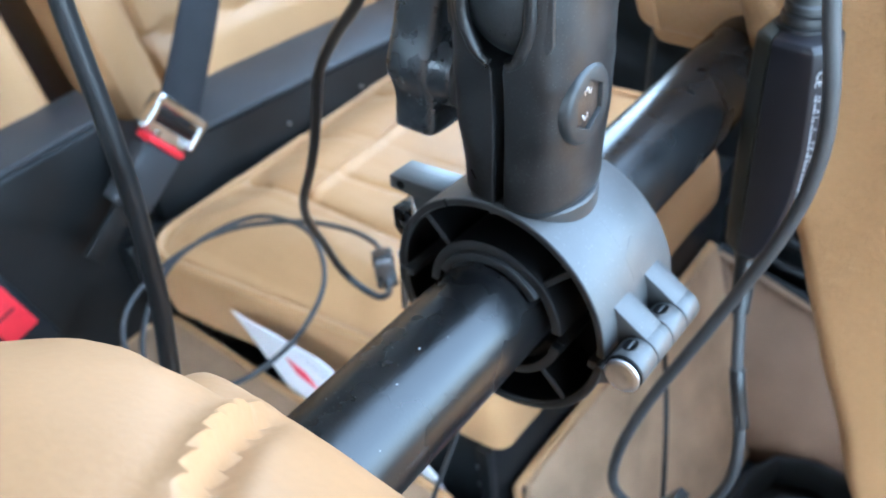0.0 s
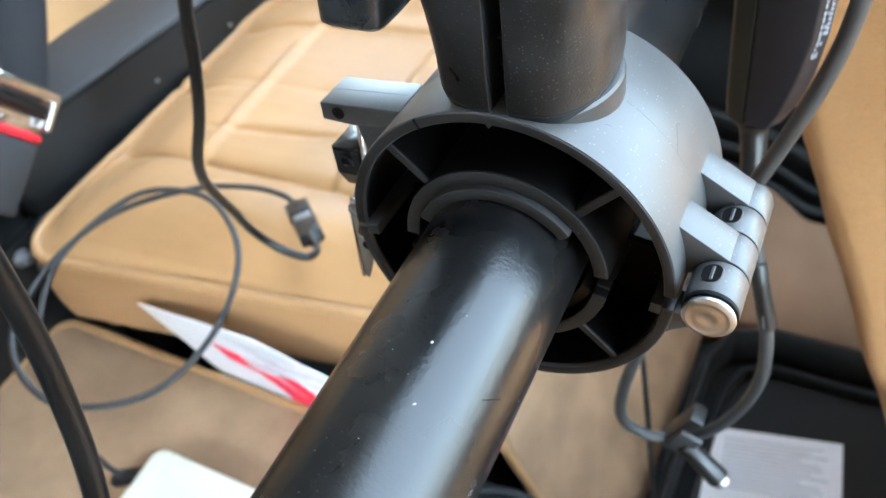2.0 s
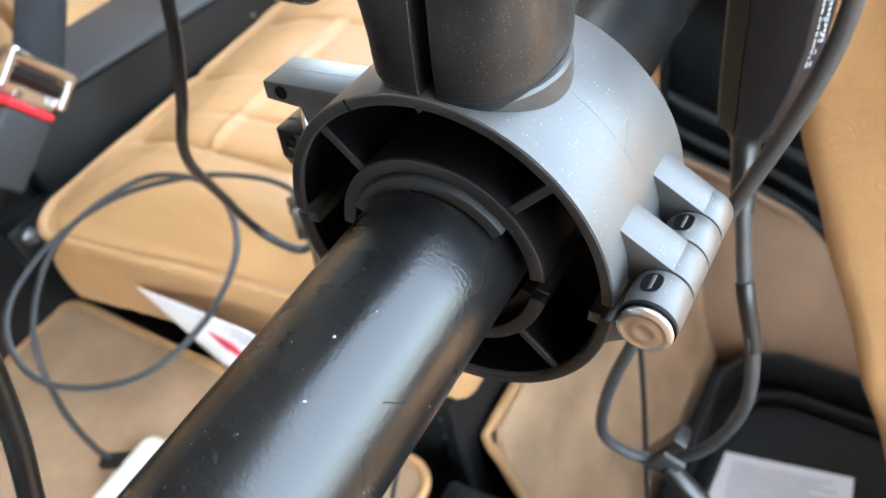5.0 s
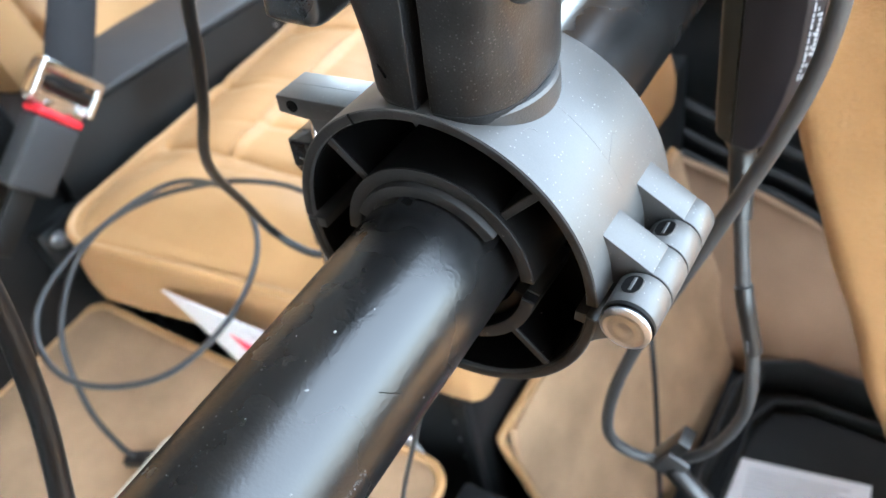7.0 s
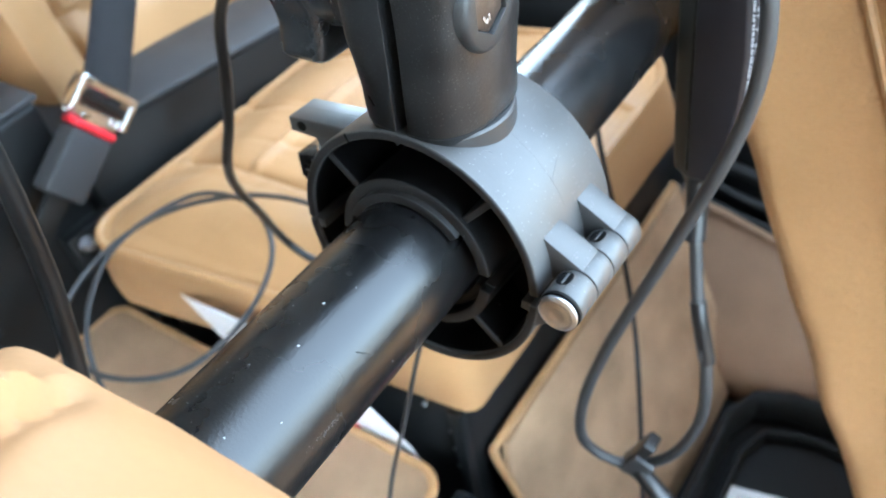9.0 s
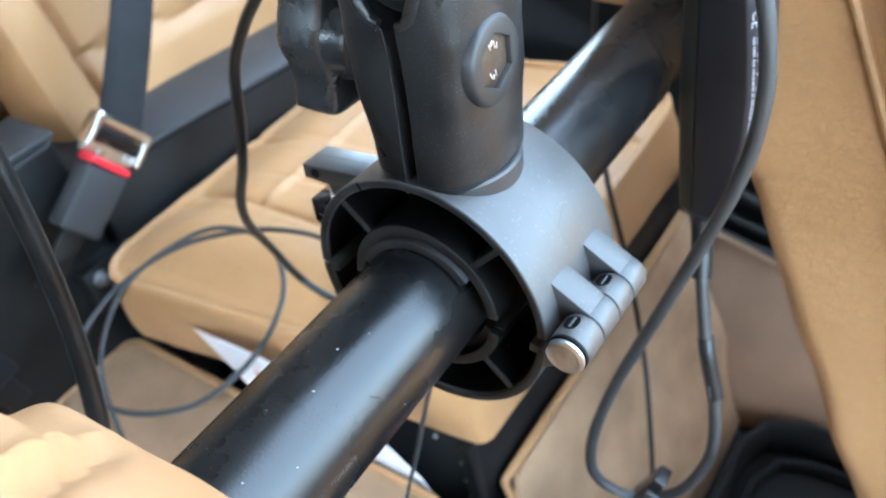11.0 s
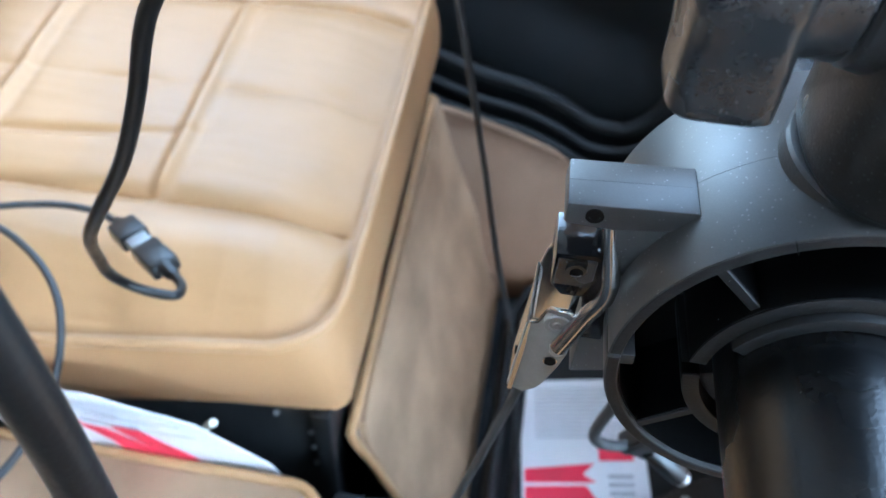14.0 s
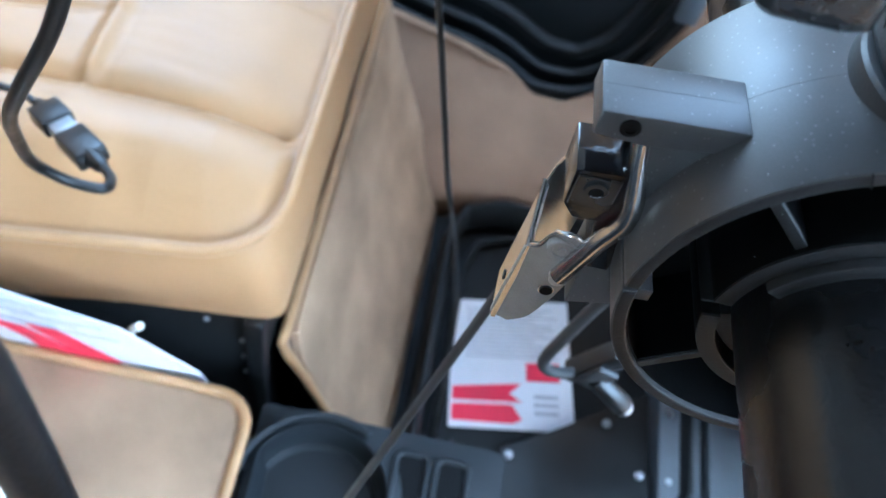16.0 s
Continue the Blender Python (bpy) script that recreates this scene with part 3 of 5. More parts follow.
# ---- front seats, on either side of the tube ----
def front_seat(y0, y1, top):
    """The upper end of a front seat's back: a leaning leather slab with rounded edges, wrapped over the tube."""
    t = thing("front_seat_back", "tan grained leather back of a front seat", "seat back", group="front seat backs")
    def prof(z):
        return 0.044 - 0.385 * (z - 0.467)
    bm = bmesh.new()
    loops = []
    zs = [(0.18 + (top - 0.18) * i / 110) for i in range(111)]
    for i, z in enumerate(zs):
        k = step(z, top - 0.05, top)
        x0 = prof(z) - 0.0060 + 0.03 * k * k
        x1 = x0 + 0.136 - 0.045 * k * k
        r = 0.015
        inset = 0.020 * k * k
        row = []
        # the outline, with more points along its four straight sides so that the hide can wrinkle
        corners = rounded(x0, x1, y0 + inset, y1 - inset, r, 5)
        outline = []
        for i, ((ua, va), (ub, vb)) in enumerate(zip(corners, corners[1:] + corners[:1])):
            n = 26 if i % 6 == 5 else 1
            outline += [(ua + (ub - ua) * q / n, va + (vb - va) * q / n) for q in range(n)]
        for u, v in outline:
            w = 0.0025 * noise.noise(Vector((u * 11, v * 11, z * 11))) + 0.0012 * noise.noise(Vector((u * 40, v * 40, z * 25)))
            fine = abs(noise.noise(Vector((u * 60 - z * 50, v * 40, z * 95 + u * 30))))
            w -= 0.0016 * max(0.0, 0.22 - fine) * step(z, 0.44, 0.54)
            row.append(bm.verts.new((u + w, v + w, z)))
        loops.append(row)
    for a, b in zip(loops, loops[1:]):
        for i in range(len(a)):
            bm.faces.new((a[i], a[(i + 1) % len(a)], b[(i + 1) % len(a)], b[i]))
    bm.faces.new(loops[0])
    bm.faces.new(loops[-1])
    part("cover", bm, LEATHER_B, t, smooth=True, sharp=60)
    # unseen pan and base, added to shade the footwell from front light
    part("shade_pan", box(0.27, 0.86, y0 + 0.06, y1, 0.0, 0.17, 0.03, 3), LEATHER_B, t)
    part("shade_base", box(0.42, 0.84, y0 + 0.02, y1 - 0.02, -0.25, -0.0005), PAINT, t)
    return t

far_seat = front_seat(0.360, 0.785, 0.66)
part("side_seam", sweep([(0.044 - 0.385 * (z - 0.467) + 0.0680, 0.3585, z) for z in (0.35, 0.42, 0.50, 0.57, 0.63)], 0.0022, 8, 4), BINDING, far_seat, "piped seam down the side")
# lighter leather on this strip stands for light falling from the front
part("side_panel", sweep([(0.044 - 0.385 * (z - 0.467) + 0.0925, 0.3620, z) for z in (0.30, 0.40, 0.52, 0.64)], 0.0215, 16, 6, None, 0.25), LEATHER, far_seat, "leather front edge, paler for light from the front")
# upper pad of the far seat, boxed and piped, above the tube
def pad(x0, x1, z0, z1, r):
    return [(x - 0.28 * (z - 0.541), z) for x, z in rounded(x0, x1, z0, z1, r, 5)]
part("upper_pad", prism(pad(-0.060, 0.045, 0.5425, 0.73, 0.007), 0.389, 0.79, 'y', 0.004, 3), LEATHER_B, far_seat)
part("pad_edge", prism(pad(-0.055, 0.042, 0.5345, 0.5475, 0.005), 0.393, 0.79, 'y', 0.002, 2), LEATHER_B, far_seat, "piped lower edge of the pad")
part("pad_seam", sweep([(-0.0605 + 0.012 - 0.28 * (z - 0.541), 0.3888, z) for z in (0.543, 0.56, 0.59, 0.63, 0.68, 0.72)], 0.0007, 6, 3), BINDING, far_seat, "stitched seam")

def shoulder(u, v):
    """The soft, wrinkled shoulder of the nearer seat back that hides the end of the tube."""
    a, e = 2 * math.pi * v, math.pi * (0.5 - 0.62 * u)
    d = Vector((math.cos(e) * math.cos(a), math.cos(e) * math.sin(a), math.sin(e)))
    k = (abs(d.x / 0.1455) ** 4.28 + abs(d.y / 0.212) ** 4.28 + abs(d.z / 0.1603) ** 4.28) ** (-1 / 4.28)
    p = Vector((0.0891, -0.120, 0.5194)) + d * k
    w = 0.0010 * noise.noise(p * 16) + 0.0004 * noise.noise(p * 60)
    bend = p.y - 0.079 + 0.12 * (p.x - 0.029) + 0.0015 * math.sin(p.x * 130)
    here = crease(p.x, 0.012, 0.022)
    fold = here * (0.0022 * crease(bend, 0.0, 0.0022) - 0.0030 * crease(bend, -0.0045, 0.0022))
    ridge = p.x - 0.034 + 0.9 * (p.y - 0.077)
    fold += step(0.082 - p.y, 0.0, 0.006) * crease(p.y, 0.064, 0.016) * (0.0024 * crease(ridge, 0.0, 0.0022) - 0.0036 * crease(ridge, 0.005, 0.0028))
    fold -= 0.0007 * crease(p.x + 0.5 * p.y, -0.005, 0.003) * crease(p.y, 0.05, 0.02)
    # puckers that fan out from the ridge, and coarse crumpling over the rounded corner
    pucker = noise.noise(Vector((p.x * 34 + p.y * 20, p.y * 62 - p.x * 26, 2.0)))
    crumple = 0.5 - abs(noise.noise(Vector((p.x * 46, p.y * 34, p.z * 20 + 5.0))))
    where = crease(p.x, 0.020, 0.055) * step(p.y, 0.03, 0.07)
    fold += where * (0.0014 * pucker + 0.0019 * crumple)
    return p + d * (w + fold * step(p.z, 0.58, 0.61))
near_seat = thing("front_seat_back", "tan leather shoulder of the nearer front seat back", "seat back", group="front seat backs")
bm = sheet(shoulder, 250, 480)
bmesh.ops.remove_doubles(bm, verts=bm.verts, dist=1e-5)
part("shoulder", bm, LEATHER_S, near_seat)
# unseen pan and base here too, blocking front light over the floor
part("shade_pan", box(0.30, 0.86, -0.45, 0.34, 0.0, 0.17, 0.03, 3), LEATHER, near_seat)
part("shade_base", box(0.42, 0.84, -0.43, 0.30, -0.25, -0.0005), PAINT, near_seat)
part("back", box(-0.05, 0.06, -0.4, -0.06, -0.05, 0.54, 0.03, 3), LEATHER, near_seat)


# ---- the cross tube ----
TD = Vector((-0.018, 1, -0.0436)).normalized()
TP = Vector((0.0007, 0.182, 0.5513))
cross_tube = thing("cross_tube", "satin black powder-coated tube with small paint chips", "tube")
TR = 0.0188
part("pipe", rod(TP - TD * 0.16, TP + TD * 0.62, TR, None, 96), TUBE, cross_tube)
TX = TD.cross(Vector((0, 0, 1))).normalized()
TZ = TX.cross(TD)
def on_tube(along, angle, lift=0.0):
    a = radians(angle)
    return TP + TD * along + (TX * math.cos(a) + TZ * math.sin(a)) * (TR + lift)
def chip(along, angle, size, long=1.0, turn=0.0):
    """A shallow flake of bare primer on the tube."""
    b = bmesh.new()
    bmesh.ops.create_uvsphere(b, u_segments=10, v_segments=6, radius=1)
    out = (on_tube(along, angle) - (TP + TD * along)).normalized()
    side = TD.cross(out)
    c, q = math.cos(turn), math.sin(turn)
    m = Matrix((TD * c + side * q, side * c - TD * q, out)).transposed().to_4x4()
    b.transform(Matrix.Translation(on_tube(along, angle)) @ m @ Matrix.Diagonal((size * long, size, 0.00012, 1)))
    return b
for al, an, sz, lo, tu in ((-0.0403, 77.3, 0.00042, 1.3, 0.3), (-0.0535, 68.4, 0.00036, 1.8, 0.8), (-0.0811, 61.6, 0.00045, 1.0, 0.0), (-0.0315, 67, 0.0002, 1.4, 0.0), (-0.0640, 86, 0.0002, 1.2, 0.5),
                           (-0.0446, 96.5, 0.00018, 1.2, 0.0), (-0.0363, 0.5, 0.00022, 1.4, 0.2), (-0.0486, 80, 0.00012, 1.0, 0.0), (-0.070, 40, 0.0002, 2.0, 0.4), (0.070, 90, 0.00018, 1.0, 0.0), (0.090, 70, 0.0002, 1.0, 0.0), (0.110, 60, 0.00018, 1.4, 0.0)):
    part("paint_chip", chip(al, an, sz * 0.7, lo, tu), CHIP, cross_tube, "pale chip in the paint")
rng = random.Random(5)
for i in range(26):
    part("paint_chip", chip(rng.gauss(-0.073, 0.008), rng.gauss(95, 7), rng.uniform(0.00005, 0.00012), rng.uniform(1, 1.8), rng.uniform(0, 3)), SCUFF, cross_tube, "tiny fleck in the paint")
for i in range(34):
    w = rng.random()
    part("scuff", chip(-0.069 + 0.013 * w + rng.gauss(0, 0.0008), 9 - 3 * w + rng.gauss(0, 1.6), rng.uniform(0.00008, 0.00022), rng.uniform(1, 2.4), rng.uniform(0.6, 1.6)), SCUFF, cross_tube, "chalky scuff on the paint")
part("scratch", sweep([on_tube(-0.0445 + 0.0035 * k / 5, 34 - 13 * k / 5, -0.00004) for k in range(6)], 0.00012, 6, 2), CLAMP_IN, cross_tube, "dark scratch in the paint")


# ---- pipe clamp ----
CY = Vector((-0.01765, 1, -0.09265)).normalized()
CX = CY.cross(Vector((0, 0, 1))).normalized()
CZ = CX.cross(CY)
CM = Matrix.Translation((0.0013, 0.1818, 0.5513)) @ Matrix((CX, CY, CZ)).transposed().to_4x4()
clamp = thing("pipe_clamp", "round black nylon two-piece clamp with hinge and latch on the tube", "clamp", CM)
R, RI, LEN = 0.0407, 0.0379, 0.0445
upper = part("upper_half", sector(RI, R, 0, 180, 0, LEN, 0.0004, 60), CLAMP, clamp)
lower = part("lower_half", sector(RI, R, 181, 354.5, 0.0, LEN - 0.001, 0.0004, 56), CLAMP, clamp)
def rib(angle, r0, r1, y0, y1, th):
    m = Matrix.Rotation(-radians(angle), 4, 'Y')
    return box(r0, r1, y0, y1, -th / 2, th / 2, 0.0002, 1, m)
# rib bodies blackened for shade in the pockets, front edges greyer for light
for half, angles in ((upper, (136.0, 44.5)), (lower, (-140.0, -44.2))):
    for a in angles:
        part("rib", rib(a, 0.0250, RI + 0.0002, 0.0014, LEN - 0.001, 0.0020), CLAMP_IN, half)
        part("rim", rib(a, 0.0252, RI + 0.0002, 0.0008, 0.0014, 0.0020), CLAMP_R, half, "front edge, greyer for the light it catches")
# thick inner lips of the lower half along the parting
for a0, a1 in ((180.6, 185.5), (349.5, 354.3)):
    part("ledge", sector(0.0352, RI + 0.0003, a0, a1, 0.0006, LEN - 0.004, 0.0003, 4), CLAMP_L, lower)
# webs and collars carry the pockets' shade in their black colour
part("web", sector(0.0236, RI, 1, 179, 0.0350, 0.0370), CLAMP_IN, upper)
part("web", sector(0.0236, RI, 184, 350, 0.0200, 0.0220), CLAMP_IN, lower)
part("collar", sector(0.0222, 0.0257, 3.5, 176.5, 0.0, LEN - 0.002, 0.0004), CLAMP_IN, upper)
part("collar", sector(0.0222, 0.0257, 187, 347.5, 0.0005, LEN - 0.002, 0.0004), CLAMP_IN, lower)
for a in (187.0, 347.5):
    part("collar_edge", rib(a, 0.0224, 0.0256, 0.003, LEN - 0.004, 0.0006), CLAMP_R, lower, "end of the collar, greyer for the light it catches")
part("liner", sector(0.0190, 0.0221, 38, 156, -0.0022, LEN - 0.004, 0.0005), CLAMP_R, upper, "black rubber liner against the tube")
part("liner", sector(0.0190, 0.0221, 200, 338, 0.004, LEN - 0.004, 0.0005), CLAMP_R, lower, "black rubber liner against the tube")
# front rims greyed for the light on them, inside of the outer wall blackened for shade
part("rim", sector(0.0223, 0.0256, 3.5, 176.5, -0.0005, 0.0, 0.0002), CLAMP_R, upper, "front rim, greyer for the light it catches")
part("rim", sector(0.0223, 0.0256, 187, 347.5, 0.0, 0.0005, 0.0002), CLAMP_R, lower, "front rim, greyer for the light it catches")
part("rim", sector(RI + 0.0003, R - 0.0004, 0.6, 179.4, -0.0002, 0.0002, 0.0001, 60), CLAMP_R, upper, "front rim, greyer for the light it catches")
part("rim", sector(RI + 0.0003, R - 0.0004, 181.6, 353.9, -0.0002, 0.0002, 0.0001, 56), CLAMP_R, lower, "front rim, greyer for the light it catches")
part("inner_wall", sector(RI - 0.0004, RI, 2, 178, 0.0012, LEN - 0.003), CLAMP_IN, upper, "inside of the outer wall, blackened for shade")
part("inner_wall", sector(RI - 0.0004, RI, 183, 352, 0.0012, LEN - 0.003), CLAMP_IN, lower, "inside of the outer wall, blackened for shade")
# small moulded nick under the crown of the outer wall
part("nick", prism([(-0.0022, 0.0377), (0.0004, 0.0382), (-0.0012, 0.0362)], 0.0010, 0.0040, 'y'), CLAMP_R, upper)

def on_shell(y, a, lift=-0.00004):
    return ((R + lift) * math.cos(radians(a)), y, (R + lift) * math.sin(radians(a)))
# a long hooked scratch, a short curl and hair-fine scrapes on the crown
part("scratch", sweep([on_shell(0.0212 + 0.0072 * k / 5, 33.5 + 5.4 * k / 5) for k in range(6)] + [on_shell(0.0291, 37.4)], 0.00011, 6, 2), SCUFF, upper, "fine pale scratch")
part("scratch", sweep([on_shell(0.0090, 60.6), on_shell(0.0103, 60.2), on_shell(0.0113, 58.8), on_shell(0.0115, 57.4)], 0.00010, 6, 3), SCUFF, upper, "fine pale scratch")
rng = random.Random(11)
for i in range(46):
    y, a = rng.uniform(0.003, LEN - 0.004), rng.uniform(12, 66) if i % 4 else rng.uniform(112, 160)
    dy, da = rng.gauss(0, 0.0009), rng.gauss(0, 1.5)
    part("scrape", sweep([on_shell(y, a), on_shell(y + dy * 0.5, a + da * 0.5 + 0.1), on_shell(y + dy, a + da)], rng.uniform(0.00003, 0.00006), 5, 2), SCUFF, upper, "hair-fine pale scrape")
part("mould_line", sweep([on_shell(0.0207, 112 + 28 * i / 10, 0) for i in range(11)], 0.00005, 6, 2), CLAMP, upper)
part("mould_line", sweep([on_shell(0.0215, 22 + 36 * i / 10, 0) for i in range(11)], 0.00004, 6, 2), CLAMP, upper)
part("mould_tick", box(-0.0001, 0.0001, -0.0006, 0.0, RI, R, 0, 1, Matrix.Rotation(-radians(27), 4, 'Y')), CLAMP_IN, upper)

# latch side: upper lug with a pin hole, run into the shell by a gusset
lug_ob = part("lug", prism([(-0.0533, 0.0212), (-0.0533, 0.0262), (-0.0300, 0.0278), (-0.0295, 0.0262), (-0.0330, 0.0225), (-0.0440, 0.0208)], 0.0122, 0.0247, 'y', 0.0004), CLAMP, clamp)
part("gusset", prism([(-0.0436, 0.0209), (-0.0310, 0.0230), (-0.0365, 0.0100), (-0.0400, 0.0020), (-0.0418, 0.0020), (-0.0424, 0.0150)], 0.0126, 0.0243, 'y', 0.0003), CLAMP, clamp)
def hole(x, z, r0, r1, y):
    b = sector(r0, r1, 0, 360, y, y + 0.0014, 0, 24)
    bmesh.ops.translate(b, vec=(x, 0, z), verts=b.verts)
    return b
part("pin_hole", hole(-0.0481, 0.0240, 0.0010, 0.0017, 0.0119), CLAMP_IN, lug_ob, "dark pin hole")
part("hole_core", rod((-0.0481, 0.0121, 0.0240), (-0.0481, 0.0135, 0.0240), 0.0013, None, 16), CLAMP_IN, lug_ob)
part("mould_line", sweep([(-0.0533, 0.0188, 0.0262), (-0.0420, 0.0190, 0.0270), (-0.0310, 0.0192, 0.02772)], 0.00004, 6, 3), CLAMP, lug_ob)
# squat latch block with a threaded hole
block = part("latch_block", prism([(-0.0530, 0.0042), (-0.0532, 0.0128), (-0.0452, 0.0134), (-0.0428, 0.0120), (-0.0405, 0.0040), (-0.0395, -0.0040), (-0.0395, -0.0120), (-0.0440, -0.0120), (-0.0460, 0.0010), (-0.0505, 0.0010)], 0.0121, 0.0238, 'y', 0.0004), GLOSS, clamp)
part("block_step", box(-0.0526, -0.0450, 0.0116, 0.0122, 0.0046, 0.0122, 0.0002, 1), KNOB, block)
part("threaded_hole", hole(-0.0487, 0.0093, 0.0013, 0.0021, 0.0110), KNOB, block, "threaded hole")
part("hole_core", rod((-0.0487, 0.0113, 0.0093), (-0.0487, 0.0122, 0.0093), 0.0018, None, 16), CLAMP_IN, block)
part("thread_glint", sweep([(-0.0487 + 0.0014 * math.cos(a), 0.0112, 0.0093 + 0.0014 * math.sin(a)) for a in (-2.2, -1.8, -1.4, -1.0, -0.6)], 0.00014, 6, 3), STEEL, block)
part("lower_ear", prism([(-0.0440, -0.0260), (-0.0440, -0.0110), (-0.0385, -0.0080), (-0.0360, -0.0170), (-0.0330, -0.0230)], 0.0130, 0.0250, 'y', 0.0006), CLAMP, clamp)
# over-centre lever: a folded steel channel, a flat outer plate between two cheeks
def slope(z):
    return -0.0545 + 0.055 * (z + 0.004)
def outer_plate(u, v):
    y = 0.0150 + 0.0095 * u
    top, foot = -0.0130 + 0.0092 * u, -0.0394 + 0.0042 * u
    z = top + (foot - top) * v
    return (slope(z), y, z)
lever_ob = part("lever", sheet(outer_plate, 4, 8, 0.0010), CHROME, clamp, "polished steel toggle lever")
front_cheek = [(-0.0532, -0.0110), (-0.0524, -0.0082), (-0.0514, -0.0050), (-0.0496, -0.0036), (-0.0474, -0.0040), (-0.0458, -0.0072), (-0.0455, -0.0120), (-0.0458, -0.0180), (-0.0470, -0.0232), (-0.0486, -0.0282), (-0.0506, -0.0336), (-0.0530, -0.0380), (-0.0560, -0.0395), (slope(-0.0394) - 0.0002, -0.0394), (slope(-0.0130) - 0.0002, -0.0130)]
def folded(x):
    """How far back the front cheek slants as it nears the fold."""
    return 0.68 * max(0.0, -0.0497 - x)
def cheek_plate():
    b = prism(front_cheek, 0.0117, 0.0126, 'y')
    bmesh.ops.bisect_plane(b, geom=b.verts[:] + b.edges[:] + b.faces[:], plane_co=(-0.0497, 0, 0), plane_no=(1, 0, 0))
    for v in b.verts:
        v.co.y += folded(v.co.x)
    return b
# duller metal than the plate puts a dark reflection into the cheek's colour
part("cheek", cheek_plate(), DULL_METAL, lever_ob, "steel cheek of the lever, darkened for a dark reflection")
back_cheek = [(-0.0545, -0.0042), (-0.0536, 0.0010), (-0.0526, 0.0040), (-0.0515, 0.0042), (-0.0495, 0.0030), (-0.0465, -0.0020)] + front_cheek[5:11] + [(-0.0555, -0.0352)]
part("cheek", prism(back_cheek, 0.0238, 0.0247, 'y', 0.0002, 1), CHROME, lever_ob)
part("rolled_edge", sweep([(x, 0.0118 + folded(x), z) for x, z in [(slope(-0.0130), -0.0130)] + front_cheek[:7]], 0.00045, 8, 4), CHROME, lever_ob, "bright rolled edge of the cheek")
part("rolled_edge", sweep([outer_plate(k / 4, 0) for k in range(5)], 0.00055, 8, 3), CHROME, lever_ob, "bright upper edge of the plate")
rv = Matrix.Translation((-0.0495, 0.0119, -0.0082)) @ Matrix.Rotation(radians(90), 4, 'X')
pivot = part("pivot", lathe([(0.0028, -0.0012), (0.0028, 0.0004), (0.0026, 0.0006), (0.0018, 0.0006), (0.0016, 0.0003), (0.0009, 0.0003), (0.0007, 0.0006), (0, 0.0006)], rv, 36), DULL_METAL, lever_ob, "flat ringed rivet head")
part("rivet_hole", hole(-0.0489, -0.0213, 0.0, 0.0013, 0.0113), CLAMP_IN, lever_ob, "dark rivet hole")
part("hole_lip", hole(-0.0489, -0.0213, 0.0012, 0.0016, 0.0116), CHROME, lever_ob)
part("side_hole", rod((slope(-0.0300) + 0.0006, 0.0198, -0.0300), (slope(-0.0300) - 0.0002, 0.0198, -0.0300), 0.0011, None, 16), CLAMP_IN, lever_ob, "dark punched hole")
wire = [(-0.0481, 0.0109, -0.0150), (-0.0466, 0.0108, -0.0100), (-0.0444, 0.0106, -0.0025), (-0.0424, 0.0106, 0.0025), (-0.0416, 0.0108, 0.0055), (-0.0420, 0.0120, 0.0092), (-0.0433, 0.0142, 0.0150), (-0.0440, 0.0158, 0.0190), (-0.0442, 0.0168, 0.0215)]
bail = part("bail_wire", sweep(wire, 0.0019, 14, 6), CHROME, clamp, "bent chrome bail wire")
part("wire_end", rod((-0.0483, 0.0119, -0.0154), (-0.0483, 0.0097, -0.0154), 0.0016, None, 18, None, 0.0003), STEEL, bail)
part("bail_wire", sweep([(x, 0.0372 - y, z) for x, y, z in wire], 0.00165, 14, 6), CHROME, clamp, "bent chrome bail wire")

# hinge side
HX, HZ, HR = 0.0483, 0.0010, 0.0061
def knuckle(y0, y1):
    return rod((HX, y0, HZ), (HX, y1, HZ), HR, None, 44, None, 0.0004)
for y0, y1 in ((0.0081, 0.0178), (0.0275, 0.0366)):
    k = part("hinge_knuckle", knuckle(y0, y1), CLAMP, upper)
    part("hinge_arm", prism([(0.0372, 0.0146), (0.0398, 0.0130), (0.0496, 0.0071), (0.0503, 0.0030), (0.0480, 0.0010), (0.0392, 0.0010)], y0, y1, 'y', 0.0003), CLAMP, k)
for y0, y1 in ((-0.0016, 0.0077), (0.0182, 0.0271)):
    k = part("hinge_knuckle", knuckle(y0, y1), CLAMP, lower)
    part("hinge_arm", prism([(0.0376, -0.0042), (0.0420, -0.0046), (0.0470, -0.0040), (0.0490, -0.0040), (0.0485, -0.0050), (0.0400, -0.0108), (0.0376, -0.0135)], max(y0, 0.0003), y1, 'y', 0.0004), CLAMP, k)
    mid = (y0 + y1) / 2 + 0.0006
    sm = Matrix.Translation((HX, mid, HZ)) @ Matrix.Rotation(radians(-14), 4, 'Y')
    part("slot", prism(rounded(-0.0021, 0.0021, -0.0027, 0.0027, 0.0020, 6), HR - 0.0010, HR + 0.00012, 'z', 0, 1, None, sm), CLAMP_IN, k, "dark moulded slot")
    part("slot_lip", hoop([sm @ Vector((u, v, HR - 0.00028)) for u, v in rounded(-0.0022, 0.0022, -0.0028, 0.0028, 0.0021, 6)], 0.00022, 6), CLAMP, k)
    part("slot_bar", box(-0.0002, 0.0005, -0.0021, 0.0021, HR - 0.0003, HR + 0.0003, 0.0001, 1, sm), CLAMP, k)
hm = Matrix.Translation((HX, -0.0016, HZ)) @ Matrix.Rotation(radians(90), 4, 'X')
